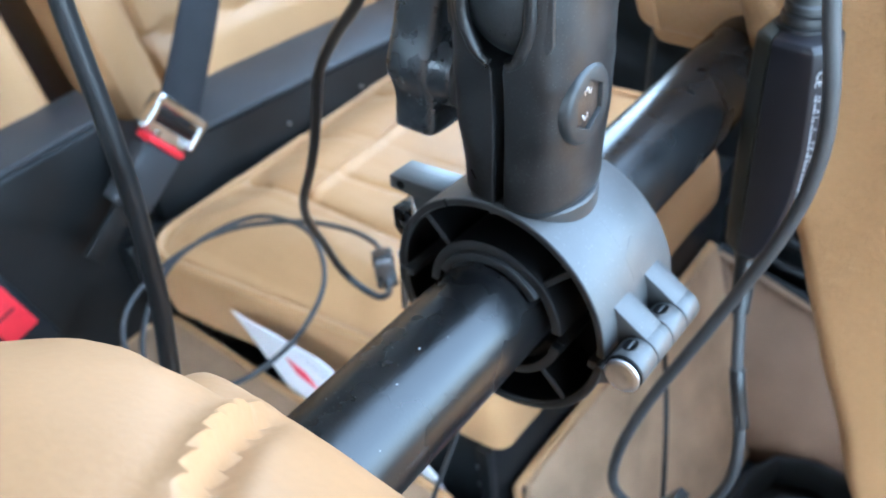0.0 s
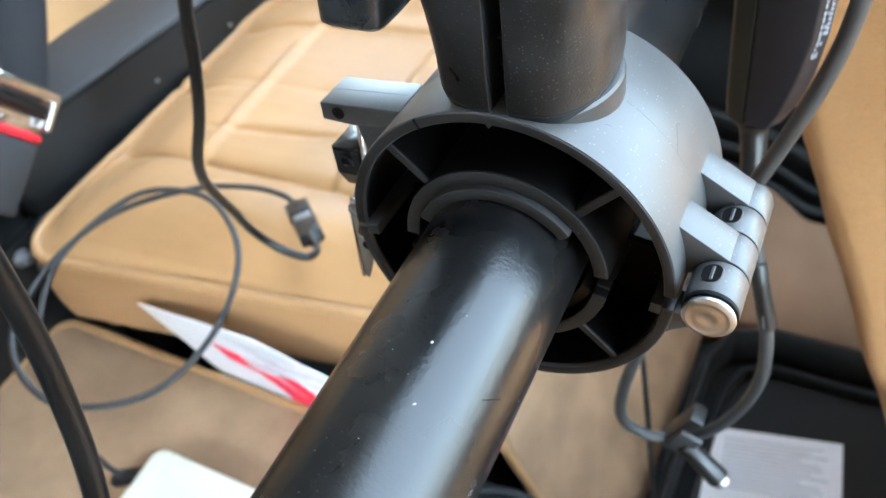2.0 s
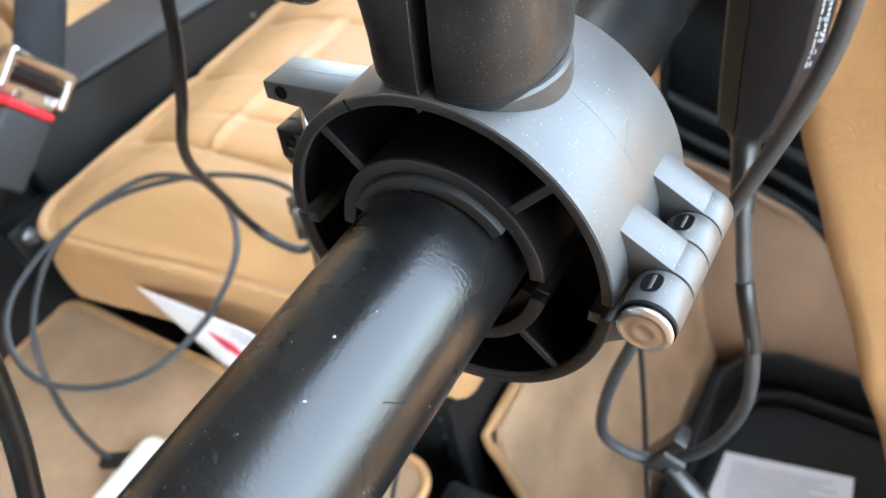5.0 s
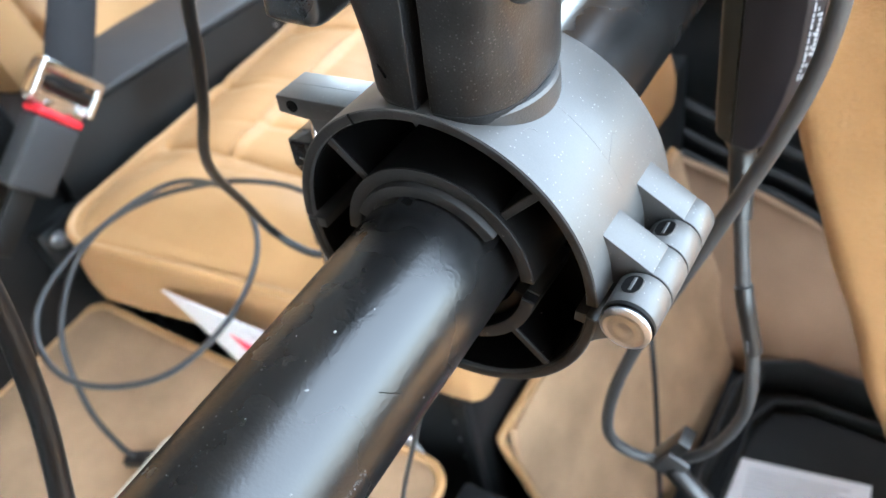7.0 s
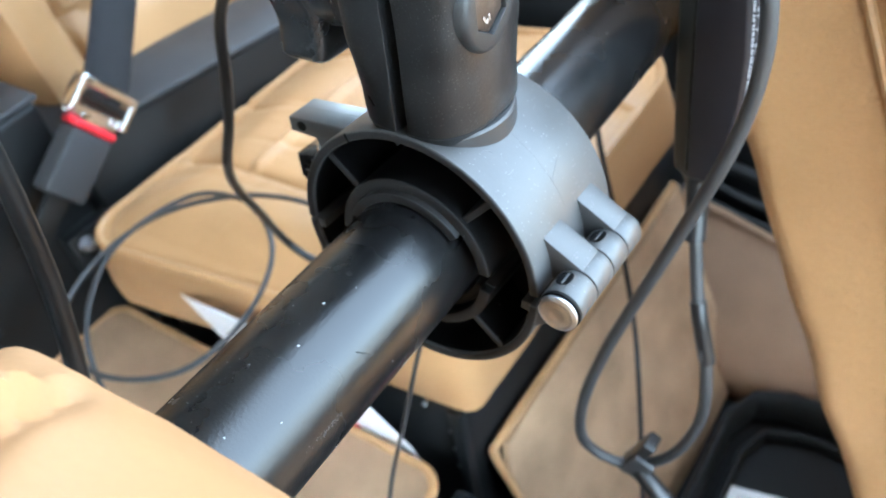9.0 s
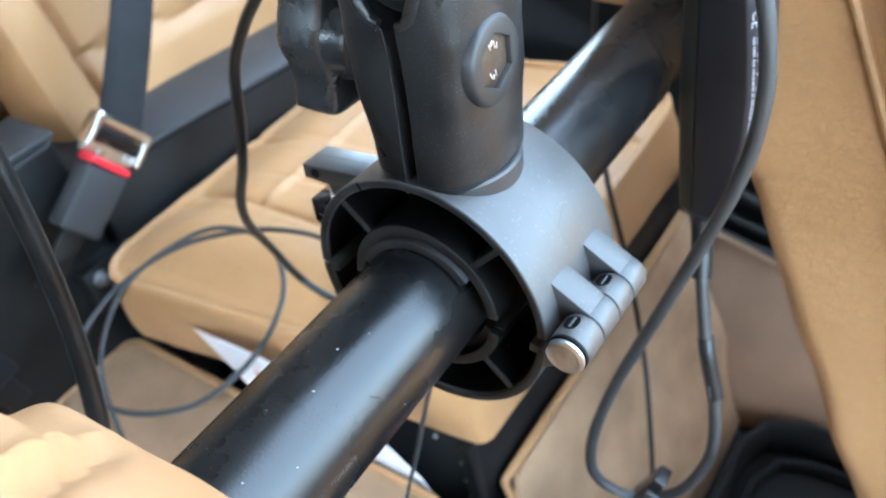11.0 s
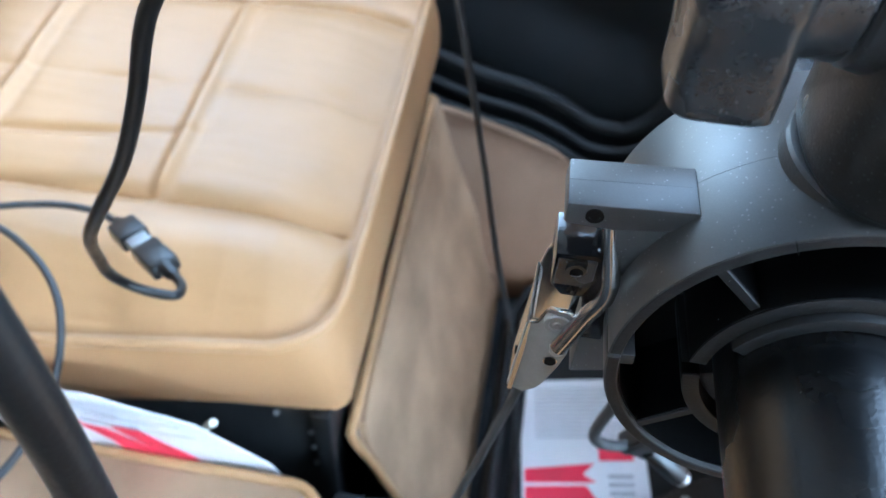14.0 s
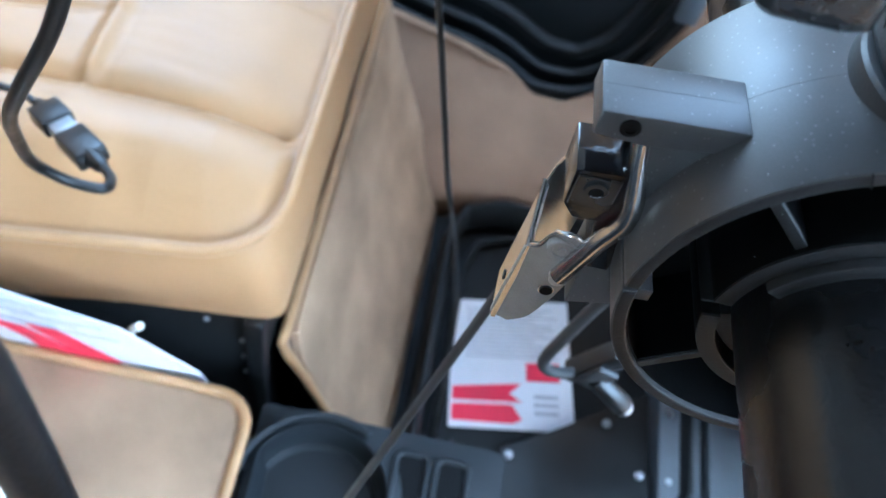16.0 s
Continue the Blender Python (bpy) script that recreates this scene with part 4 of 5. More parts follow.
pin = part("hinge_pin", lathe([(0.0052, -0.001), (0.0054, 0.0010), (0.0056, 0.0013), (0.0058, 0.0017), (0.0057, 0.0022), (0.0052, 0.0026), (0.0046, 0.0028), (0.0041, 0.0026), (0.0034, 0.0026), (0.0028, 0.0028), (0.0016, 0.0028), (0.0013, 0.0026), (0, 0.0026)], hm, 44), STEEL, clamp, "domed steel pin head")
part("washer", lathe([(0.0050, -0.0006), (0.0060, -0.0004), (0.0060, 0.0008), (0.0052, 0.0010)], hm, 44), CLAMP_IN, pin, "black washer")

# round pedestal that rises out of the crown for the arm
AX, AY = 0.0022, 0.0208
AM = Matrix.Translation((0.0007, 0.182, 0.5514)) @ Matrix((Vector((0.99980, 0.02000, 0)), Vector((-0.01996, 0.99788, -0.06187)), Vector((-0.00124, 0.06186, 0.99808)))).transposed().to_4x4() @ Matrix.Translation((AX, AY, 0))
def saddle(b):
    """Ends the pedestal's foot just under the curve of the shell."""
    for v in b.verts:
        if v.co.z < 0.037:
            v.co.z = math.sqrt(max(0.0, (R - 0.0008) ** 2 - v.co.x ** 2))
    return b
pedestal = saddle(lathe([(0.0160, 0.0290), (0.0199, 0.0300), (0.0199, 0.0392), (0.0194, 0.0399), (0.0186, 0.0401), (0.0178, 0.0401)], CM.inverted() @ AM, 64))
part("pedestal", pedestal, CLAMP_L, upper)


# ---- mounting arm and ball ----
arm = thing("mounting_arm", "scuffed black composite double-socket arm with wing knob", "mount arm", AM)
def arm_half(sign):
    """One of two clamshells: a flared foot, a waist with a bolt boss, and an open cup for the ball."""
    prof = [(0.0378, 0.0172, 0.0184), (0.0405, 0.0182, 0.0190), (0.0412, 0.0186, 0.0193), (0.0440, 0.0189, 0.0193), (0.0520, 0.0190, 0.0190), (0.0600, 0.0188, 0.0184), (0.0680, 0.0190, 0.0180),
            (0.0760, 0.0191, 0.0180), (0.0830, 0.0194, 0.0184), (0.0900, 0.0199, 0.0187), (0.0980, 0.0200, 0.0188), (0.1080, 0.0198, 0.0182), (0.1150, 0.0190, 0.0168), (0.1180, 0.0178, 0.0152)]
    bm = bmesh.new()
    n = 26
    rows = []
    fine = []
    for (z0, a0, b0), (z1, a1, b1) in zip(prof, prof[1:]):
        fine += [(z0 + (z1 - z0) * i / 4, a0 + (a1 - a0) * i / 4, b0 + (b1 - b0) * i / 4) for i in range(4)]
    for z, rx, ry in fine + [prof[-1]]:
        row = []
        gap = 0.0019 + 0.0078 * math.sqrt(min(1, max(0, (z - 0.0855) / 0.0120)))
        for i in range(n + 1):
            a = -math.pi / 2 + math.pi * i / n
            c, s = math.cos(a), math.sin(a)
            square = 0.75 - 0.48 * step(z, 0.046, 0.066) * (1 - step(z, 0.080, 0.096))
            x = gap + (rx - gap) * abs(c) ** square
            y = ry * math.copysign(abs(s) ** 0.8, s)
            row.append(bm.verts.new((sign * x, y, z)))
        # inner wall: flat by the slot, hollowed to a cup round the ball
        hollow = max(0.0, 0.0193 ** 2 - (z - 0.1035) ** 2)
        for i in range(n - 1, 0, -1):
            a = -math.pi / 2 + math.pi * i / n
            y = 0.92 * ry * math.sin(a)
            x = gap
            if z > 0.0845:
                x = max(gap, math.sqrt(max(0, hollow)))
            row.append(bm.verts.new((sign * min(x, rx * 0.82), y, z)))
        rows.append(row)
    for a, b in zip(rows, rows[1:]):
        for i in range(len(a)):
            bm.faces.new((a[i], a[(i + 1) % len(a)], b[(i + 1) % len(a)], b[i]))
    bm.faces.new(rows[0])
    bm.faces.new(rows[-1])
    bmesh.ops.recalc_face_normals(bm, faces=bm.faces)
    es = [e for e in bm.edges if len(e.link_faces) == 2 and e.calc_face_angle(0) > radians(42)]
    bmesh.ops.bevel(bm, geom=es, offset=0.0012, segments=3, profile=0.5, affect='EDGES', clamp_overlap=True)
    return bm
LIP = [(0.0855, 0.0185), (0.0868, 0.0186), (0.0885, 0.0187), (0.0910, 0.0187), (0.0950, 0.0188), (0.0990, 0.0188), (0.1040, 0.0185), (0.1090, 0.0180), (0.1130, 0.0173), (0.1165, 0.0160)]
def lip_line(sign):
    return [(sign * (0.0029 + 0.0078 * math.sqrt(min(1, max(0, (z - 0.0855) / 0.0120)))), -ry + 0.0007, z) for z, ry in LIP]
for sgn in (-1, 1):
    half = part("arm_half", arm_half(sgn), ARM, arm, "", True, 32)
    part("cup_lip", sweep(lip_line(sgn), lambda w: 0.0013 + 0.0006 * step(w, 0.05, 0.3), 12, 4), ARM, half, "rounded lip of the cup")
    for z, y in ((0.0475, -0.0120), (0.0540, -0.0125), (0.0640, -0.0110), (0.0800, -0.0130), (0.0835, -0.0120)):
        part("slot_tooth", box(sgn * 0.0004, sgn * 0.0022, y, y + 0.006, z - 0.0004, z + 0.0004, 0.0001, 1), ARM, half)
part("slot_core", box(-0.0018, 0.0018, 0.006, 0.012, 0.0400, 0.0850, 0.0003, 1), CLAMP_IN, arm)
# round boss with a hexagonal recess and the bolt head in it
BY, BZ = -0.0037, 0.0728
def six_sided(r):
    return [(r * math.cos(radians(90 + 60 * i)), r * math.sin(radians(90 + 60 * i))) for i in range(6)]
def round_boss():
    """A swelling on the arm's flank whose flat face is pierced by a six-sided recess."""
    n, b = 72, bmesh.new()
    turn = [2 * math.pi * i / n for i in range(n)]
    def on_six(a):
        off = (a - radians(90)) % radians(60) - radians(30)
        return 0.0075 * math.cos(radians(30)) / math.cos(off)
    rings = []
    for r, out in ((0.0112, 0.0120), (0.0112, 0.0180), (0.0110, 0.0192), (0.0105, 0.0200), (0.0098, 0.0204)):
        rings.append([b.verts.new((out, BY + r * math.cos(a), BZ + 1.06 * r * math.sin(a))) for a in turn])
    for k, out in ((1.02, 0.0204), (1.0, 0.0202), (1.0, 0.0184)):
        rings.append([b.verts.new((out, BY + k * on_six(a) * math.cos(a), BZ + k * on_six(a) * math.sin(a))) for a in turn])
    for p, q in zip(rings, rings[1:]):
        for i in range(n):
            b.faces.new((p[i], p[(i + 1) % n], q[(i + 1) % n], q[i]))
    b.faces.new(rings[0])
    b.faces.new(rings[-1])
    return b
boss_ob = part("bolt_boss", round_boss(), WORN, arm, "worn grey boss round the bolt", True, 40)
part("bolt_head", prism([(BY + y, BZ + z) for y, z in six_sided(0.0073)], 0.0175, 0.0192, 'x', 0.0004, 2), BOLT, boss_ob, "dark hexagonal bolt head")
for dy, dz, w, h, tilt in ((-0.0012, 0.0040, 0.0005, 0.0013, 20), (-0.0002, 0.0046, 0.0005, 0.0010, -30), (0.0009, 0.0038, 0.0005, 0.0014, 15), (0.0020, 0.0032, 0.0004, 0.0011, -10), (-0.0016, -0.0034, 0.0005, 0.0012, 30), (-0.0004, -0.0042, 0.0006, 0.0009, -20), (0.0006, -0.0036, 0.0004, 0.0012, 10)):
    part("bolt_mark", box(0.01915, 0.01935, -w * 0.7, w * 0.7, -h * 0.75, h * 0.75, 0.00008, 1, Matrix.Translation((0, BY + dy, BZ + dz)) @ Matrix.Rotation(radians(tilt), 4, 'X')), STEEL, boss_ob, "worn bright stamp on the bolt")
# knob side
KZ = 0.0715
kb = Matrix.Translation((-0.0160, 0, KZ - 0.0008)) @ Matrix.Rotation(radians(-90), 4, 'Y')
part("knob_boss", lathe([(0.0148, 0.0), (0.0132, 0.0028), (0.0128, 0.0052), (0.0118, 0.0060), (0, 0.0060)], kb, 48), ARM, arm)
knob = part("knob_hub", lathe([(0.0118, 0.0062), (0.0122, 0.0068), (0.0120, 0.0100), (0.0124, 0.0125), (0.0130, 0.0160), (0.0120, 0.0230), (0.0070, 0.0262), (0, 0.0266)], kb, 48), KNOB, arm, "glossy black knob")
def wing(u, v):
    """A lens-shaped wing, thick at the middle and square at its tips."""
    a = 2 * math.pi * v
    s = 2 * u - 1
    z = s * (0.0284 if s > 0 else 0.0206)
    wx = 0.0086 + 0.0003 * s
    wy = 0.0102 - 0.0012 * abs(s) + 0.0031 * crease(s, 0, 0.35)
    sway = -0.0030 * step(-s, 0.1, 1.0)
    tip = math.sqrt(max(0.0, 1 - max(0, (abs(s) - 0.93) / 0.07) ** 2)) * 0.16 + 0.84
    c, q = math.cos(a), math.sin(a)
    return (wx * tip * math.copysign(abs(c) ** 0.34, c) + (0.0021 if s > 0 else 0.0004) * s - 0.0014 * crease(s, 0.1, 0.45), sway + wy * tip * math.copysign(abs(q) ** 0.40, q), z)
bm = sheet(wing, 28, 40)
bmesh.ops.remove_doubles(bm, verts=bm.verts, dist=1e-6)
bmesh.ops.holes_fill(bm, edges=bm.edges, sides=60)
bm.transform(Matrix.Translation((-0.0362, -0.001, KZ - 0.0002)) @ Matrix.Rotation(radians(-2), 4, 'X'))
part("knob_wing", bm, KNOB, arm, "glossy black wing of the knob", True, 50)
part("bolt_shaft", rod((-0.0165, 0, KZ), (0.0165, 0, KZ), 0.0030, None, 20), BOLT, arm, "dark bolt across the slot")
coil = [(-0.009 + 0.018 * i / 140, 0.0042 * math.cos(i * 0.314), KZ + 0.0042 * math.sin(i * 0.314)) for i in range(141)]
sp = sweep(coil, 0.0005, 6, raw=True)
part("spring", sp, DULL_METAL, arm, "small coil spring in the slot")

ball = thing("mount_ball", "dark rubber-coated ball and stem held in the arm", "ball mount", AM)
bmb = bmesh.new()
bmesh.ops.create_uvsphere(bmb, u_segments=48, v_segments=28, radius=0.0187)
bmesh.ops.translate(bmb, vec=(0, 0, 0.1008), verts=bmb.verts)
part("ball", bmb, RUBBER, ball)
part("stem", lathe([(0.0095, 0.118), (0.0088, 0.123), (0.0090, 0.127), (0.0105, 0.128), (0.0200, 0.130), (0.0205, 0.134), (0, 0.135)], None, 36), RUBBER, ball)
for i in range(4):
    part("raised_mark", box(-0.0030 + i * 0.0015, -0.0020 + i * 0.0015, -0.0175, -0.0165, 0.0940, 0.0952, 0.0002, 1), RUBBER, ball)


# ---- power adapter hanging by the far seat, and its looped cord ----
ADX, ADY, ADZ = 0.0375, 0.3220, 0.5400
adapter = thing("power_adapter", "charcoal plastic in-line power adapter hanging on its cord", "power adapter", Matrix.Translation((ADX, ADY, ADZ)))
# height, left flank, seam, right edge of the front, right flank
RUN = [(-0.0530, -0.0120, -0.0054, 0.0008, 0.0050), (-0.0510, -0.0132, -0.0056, 0.0024, 0.0068), (-0.0430, -0.0137, -0.0057, 0.0059, 0.0107), (-0.0290, -0.0141, -0.0059, 0.0094, 0.0146), (-0.0120, -0.0145, -0.0062, 0.0121, 0.0165), (0.0080, -0.0148, -0.0064, 0.0126, 0.0170), (0.0270, -0.0148, -0.0065, 0.0114, 0.0160), (0.0440, -0.0146, -0.0065, 0.0098, 0.0144), (0.0500, -0.0143, -0.0065, 0.0090, 0.0136), (0.0520, -0.0130, -0.0064, 0.0078, 0.0122)]
def at_height(z):
    for a, b in zip(RUN, RUN[1:]):
        if z <= b[0]:
            w = (z - a[0]) / (b[0] - a[0])
            return [p + (q - p) * w for p, q in zip(a, b)]
    return list(RUN[-1])
def shell(section):
    """A skin through one closed section at each height."""
    b = bmesh.new()
    rows = []
    for k, (z, xl, xs, xf, xr) in enumerate(RUN):
        ease = 0.0012 if k in (0, len(RUN) - 1) else 0.0
        rows.append([b.verts.new((x, y + (ease if y < 0 else -ease), z)) for x, y in section(xl, xs, xf, xr)])
    for p, q in zip(rows, rows[1:]):
        for i in range(len(p)):
            b.faces.new((p[i], p[(i + 1) % len(p)], q[(i + 1) % len(p)], q[i]))
    b.faces.new(rows[0])
    b.faces.new(rows[-1])
    bmesh.ops.recalc_face_normals(b, faces=b.faces)
    es = [e for e in b.edges if e.calc_face_angle(0) > radians(28)]
    bmesh.ops.bevel(b, geom=es, offset=0.0007, segments=2, profile=0.5, affect='EDGES')
    return b
case = part("case", shell(lambda xl, xs, xf, xr: [(xs + 0.0002, -0.0064), (xf, -0.0066), (xr, -0.0012), (xr - 0.0008, 0.0150), (xs + 0.0002, 0.0160)]), ADAPTER, adapter)
part("case_half", shell(lambda xl, xs, xf, xr: [(xs - 0.0002, -0.0063), (xs - 0.0002, 0.0160), (xl + 0.0012, 0.0150), (xl, -0.0004), (xl + 0.0012, -0.0026)]), ADAPTER_L, adapter, "olive-black half of the case")
top_relief = lathe([(0.0098, 0.0505), (0.0098, 0.0530), (0.0082, 0.0532), (0.0082, 0.0545), (0.0090, 0.0548), (0.0088, 0.0570), (0.0076, 0.0574), (0.0076, 0.0584), (0.0084, 0.0588), (0.0082, 0.0606), (0.0070, 0.0614), (0.0066, 0.0660), (0.0058, 0.0800), (0.0046, 0.0900)], Matrix.Translation((-0.0012, 0.0050, 0)) @ Matrix.Rotation(radians(-6), 4, 'X'), 28)
part("strain_relief", top_relief, CABLE, adapter, "ribbed black strain relief")
part("strain_relief", sweep([(-0.0030, 0.0010, -0.0510), (-0.0022, -0.0010, -0.0570), (0.0000, -0.0060, -0.0680), (0.0025, -0.0120, -0.0800)], lambda w: 0.0074 - 0.0020 * step(w, 0.05, 0.35) - 0.0010 * w, 20, 6), CABLE, adapter, "black strain relief")
# print on the narrow bevelled face: a mark, and lines too small to read
BEVEL = Matrix.Rotation(radians(-40), 4, 'Z')
def on_bevel(z, lift=0.0):
    _, xl, xs, xf, xr = at_height(z)
    return Matrix.Translation(((xf + xr) / 2 + 0.77 * lift, -0.0039 - 0.64 * lift, z)) @ BEVEL
def print_bar(z, y, w, h):
    return box(-0.0003, 0.0003, y - w / 2, y + w / 2, -h / 2, h / 2, 0, 1, on_bevel(z))
rng = random.Random(3)
z = 0.0330
while z > -0.020:
    h = rng.uniform(0.0006, 0.0020)
    part("print_mark", print_bar(z, -0.0010, 0.0007, h), LABEL, case)
    if rng.random() < 0.7:
        part("print_mark", print_bar(z - 0.0004, 0.0005, 0.0006, h * 0.8), LABEL, case)
    z -= h + rng.uniform(0.0004, 0.0009)
for k in range(9):
    part("print_mark", print_bar(0.0040 - 0.0018 * k, 0.0016, 0.0010, 0.0011), LABEL, case)
letters = bpy.data.curves.new("print", 'FONT')
letters.body, letters.size, letters.extrude, letters.align_x, letters.align_y = "CE", 0.0056, 0.0002, 'CENTER', 'CENTER'
scratch = bpy.data.objects.new("scratch", letters)
mark = bmesh.new()
mark.from_mesh(scratch.to_mesh())
bpy.data.objects.remove(scratch)
mark.transform(on_bevel(0.0400, 0.0001) @ Matrix(((0, 0, 1), (0, 1, 0), (-1, 0, 0))).to_4x4())
part("print_mark", mark, LABEL, case, "pale conformity mark", False)
cord_top = solid("adapter_lead", sweep([(0.0363, 0.3350, 0.622), (0.0360, 0.341, 0.66), (0.037, 0.350, 0.76), (0.04, 0.362, 1.0)], 0.0040, 14), CABLE,
                 "black cord leading up from the adapter", "cable")

cord = thing("looped_cord", "dark grey cord hanging in a loop below the adapter", "cable")
LOOP = [(0.042, 0.330, 1.0), (0.044, 0.318, 0.76), (0.047, 0.303, 0.66), (0.053, 0.298, 0.622), (0.060, 0.297, 0.588), (0.0615, 0.296, 0.560), (0.0555, 0.294, 0.526), (0.0365, 0.288, 0.470), (0.0130, 0.281, 0.404), (0.0012, 0.275, 0.356),
        (0.0005, 0.277, 0.319), (0.0180, 0.284, 0.301), (0.0420, 0.289, 0.317), (0.0565, 0.290, 0.358), (0.0570, 0.292, 0.396), (0.0470, 0.3010, 0.432), (0.0415, 0.3080, 0.456), (0.0396, 0.3104, 0.4640)]
part("jacket", sweep(LOOP, 0.0029, 14, 8), CABLE_G, cord)
part("sleeve", sweep([(0.0562, 0.2935, 0.404), (0.0500, 0.2975, 0.424), (0.0468, 0.3012, 0.433)], 0.0037, 14, 8), CABLE, cord, "black sleeve on the cord")
part("sleeve_mark", sweep([(0.0547, 0.2900, 0.4065), (0.0535, 0.2905, 0.4130)], 0.0004, 8, 3), SCUFF, cord)

clip = thing("cord_clip", "small black clip with a metal tip hooked on the cord", "clip", Matrix.Translation((0.026, 0.2885, 0.309)))
part("body", box(-0.0035, 0.0035, -0.006, 0.005, -0.016, 0.022, 0.0012, 2, Matrix.Rotation(radians(24), 4, 'Y')), CABLE, clip)
part("barrel", rod((0.004, -0.006, -0.004), (0.024, -0.010, -0.020), 0.0048, 0.0058, 20, None, 0.0008), CABLE, clip)
part("tip", rod((0.022, -0.0096, -0.0185), (0.0268, -0.0105, -0.0225), 0.0054, 0.0046, 20, None, 0.0010), STEEL, clip, "bright metal tip")
part("jaw", box(-0.002, 0.010, -0.0085, -0.0055, -0.010, 0.010, 0.0010, 2, Matrix.Rotation(radians(24), 4, 'Y')), CABLE_G, clip)

solid("thin_cable", sweep([(-0.15, 0.63, 1.0), (-0.145, 0.60, 0.70), (-0.132, 0.56, 0.50), (-0.112, 0.508, 0.427), (-0.091, 0.478, 0.360), (-0.074, 0.474, 0.281), (-0.055, 0.462, 0.199), (-0.035, 0.432, 0.145), (-0.018, 0.405, 0.05), (-0.004, 0.392, -0.10), (0.004, 0.40, -0.225), (0.03, 0.43, -0.236)], 0.0021, 10),
      CABLE, "thin black cable hanging down to the floor", "cable")
solid("ribbon_cable", sweep([(0.005, 0.266, 0.5265), (-0.016, 0.262, 0.526), (-0.030, 0.252, 0.508), (-0.044, 0.233, 0.462), (-0.052, 0.223, 0.428), (-0.062, 0.212, 0.382), (-0.070, 0.203, 0.347), (-0.076, 0.197, 0.317), (-0.094, 0.180, 0.22), (-0.105, 0.185, 0.13), (-0.100, 0.21, 0.080)], 0.0020, 10, 8, None, 0.6),
      CABLE_G, "flat grey cable hanging behind the clamp", "cable")
solid("thick_cable", sweep([(-0.150, 0.175, 1.0), (-0.132, 0.156, 0.76), (-0.126, 0.143, 0.655), (-0.1200, 0.1375, 0.605), (-0.1170, 0.1320, 0.565), (-0.1135, 0.1230, 0.525), (-0.1080, 0.1075, 0.485), (-0.100, 0.08, 0.44), (-0.10, 0.02, 0.36), (-0.11, -0.04, 0.20), (-0.13, -0.05, 0.106)], 0.0037, 16),
      CABLE, "thick black headset cable hanging beside the seat", "cable")

usb = thing("usb_cable", "black cable with plugged-in connectors dangling over the seat", "cable")
part("upper_lead", sweep([(-0.05, 0.265, 1.0), (-0.075, 0.262, 0.72), (-0.095, 0.260, 0.64), (-0.121, 0.260, 0.601), (-0.142, 0.260, 0.578), (-0.160, 0.260, 0.553), (-0.172, 0.260, 0.519), (-0.184, 0.260, 0.490), (-0.202, 0.262, 0.458), (-0.218, 0.272, 0.428), (-0.236, 0.292, 0.385), (-0.247, 0.308, 0.345), (-0.238, 0.314, 0.326), (-0.224, 0.318, 0.319), (-0.226, 0.330, 0.310), (-0.236, 0.341, 0.303)], 0.0027, 14), CABLE, usb)
PA, PB = Vector((-0.2335, 0.3385, 0.3045)), Vector((-0.3010, 0.3955, 0.2700))
PD = (PB - PA).normalized()
PM = Matrix.Translation((PA + PB) / 2) @ PD.to_track_quat('Z', 'Y').to_matrix().to_4x4()
part("plug", box(-0.0085, 0.0085, -0.0048, 0.0048, -0.034, -0.002, 0.0018, 3, PM), CABLE, usb, "moulded black plug")
part("plug_neck", lathe([(0.0030, -0.046), (0.0042, -0.042), (0.0052, -0.034), (0.0052, -0.030)], PM, 16), CABLE, usb)
part("collar", box(-0.0066, 0.0066, -0.0034, 0.0034, -0.004, 0.014, 0.0006, 2, PM), DULL_METAL, usb, "strip of bright metal plug")
part("socket", box(-0.0090, 0.0090, -0.0052, 0.0052, 0.012, 0.036, 0.0016, 3, PM), CABLE, usb, "moulded black socket")
part("socket_neck", lathe([(0.0052, 0.034), (0.0044, 0.040), (0.0030, 0.046)], PM, 16), CABLE, usb)
COIL = [(-0.298, 0.392, 0.272), (-0.318, 0.402, 0.267), (-0.352, 0.402, 0.266), (-0.398, 0.386, 0.266), (-0.444, 0.346, 0.266), (-0.461, 0.294, 0.266), (-0.449, 0.235, 0.266), (-0.417, 0.200, 0.266), (-0.370, 0.185, 0.264), (-0.328, 0.197, 0.262), (-0.298, 0.227, 0.262),
        (-0.291, 0.278, 0.265), (-0.311, 0.332, 0.268), (-0.349, 0.366, 0.271), (-0.390, 0.377, 0.273), (-0.437, 0.357, 0.273), (-0.452, 0.283, 0.270), (-0.424, 0.219, 0.250), (-0.400, 0.192, 0.200), (-0.400, 0.190, 0.140), (-0.398, 0.193, 0.118)]
part("coiled_lead", sweep(COIL, 0.0024, 12, 8), CABLE_G, usb, "dark grey coiled lead")
part("end_plug", box(-0.006, 0.006, -0.016, 0.014, -0.0045, 0.0045, 0.0015, 2, Matrix.Translation((-0.392, 0.196, 0.113)) @ Matrix.Rotation(radians(-60), 4, 'Z')), CABLE, usb, "small black end plug")

device = thing("white_box", "cream plastic box with rounded corners lying on the carpet", "electronic box")
part("case", prism(rounded(-0.383, -0.245, 0.085, 0.226, 0.012), 0.0985, 0.122, 'z', 0.004, 3), CREAM, device)
part("seam", prism(rounded(-0.3834, -0.2446, 0.0846, 0.2264, 0.012), 0.1085, 0.1095, 'z'), INK, device)


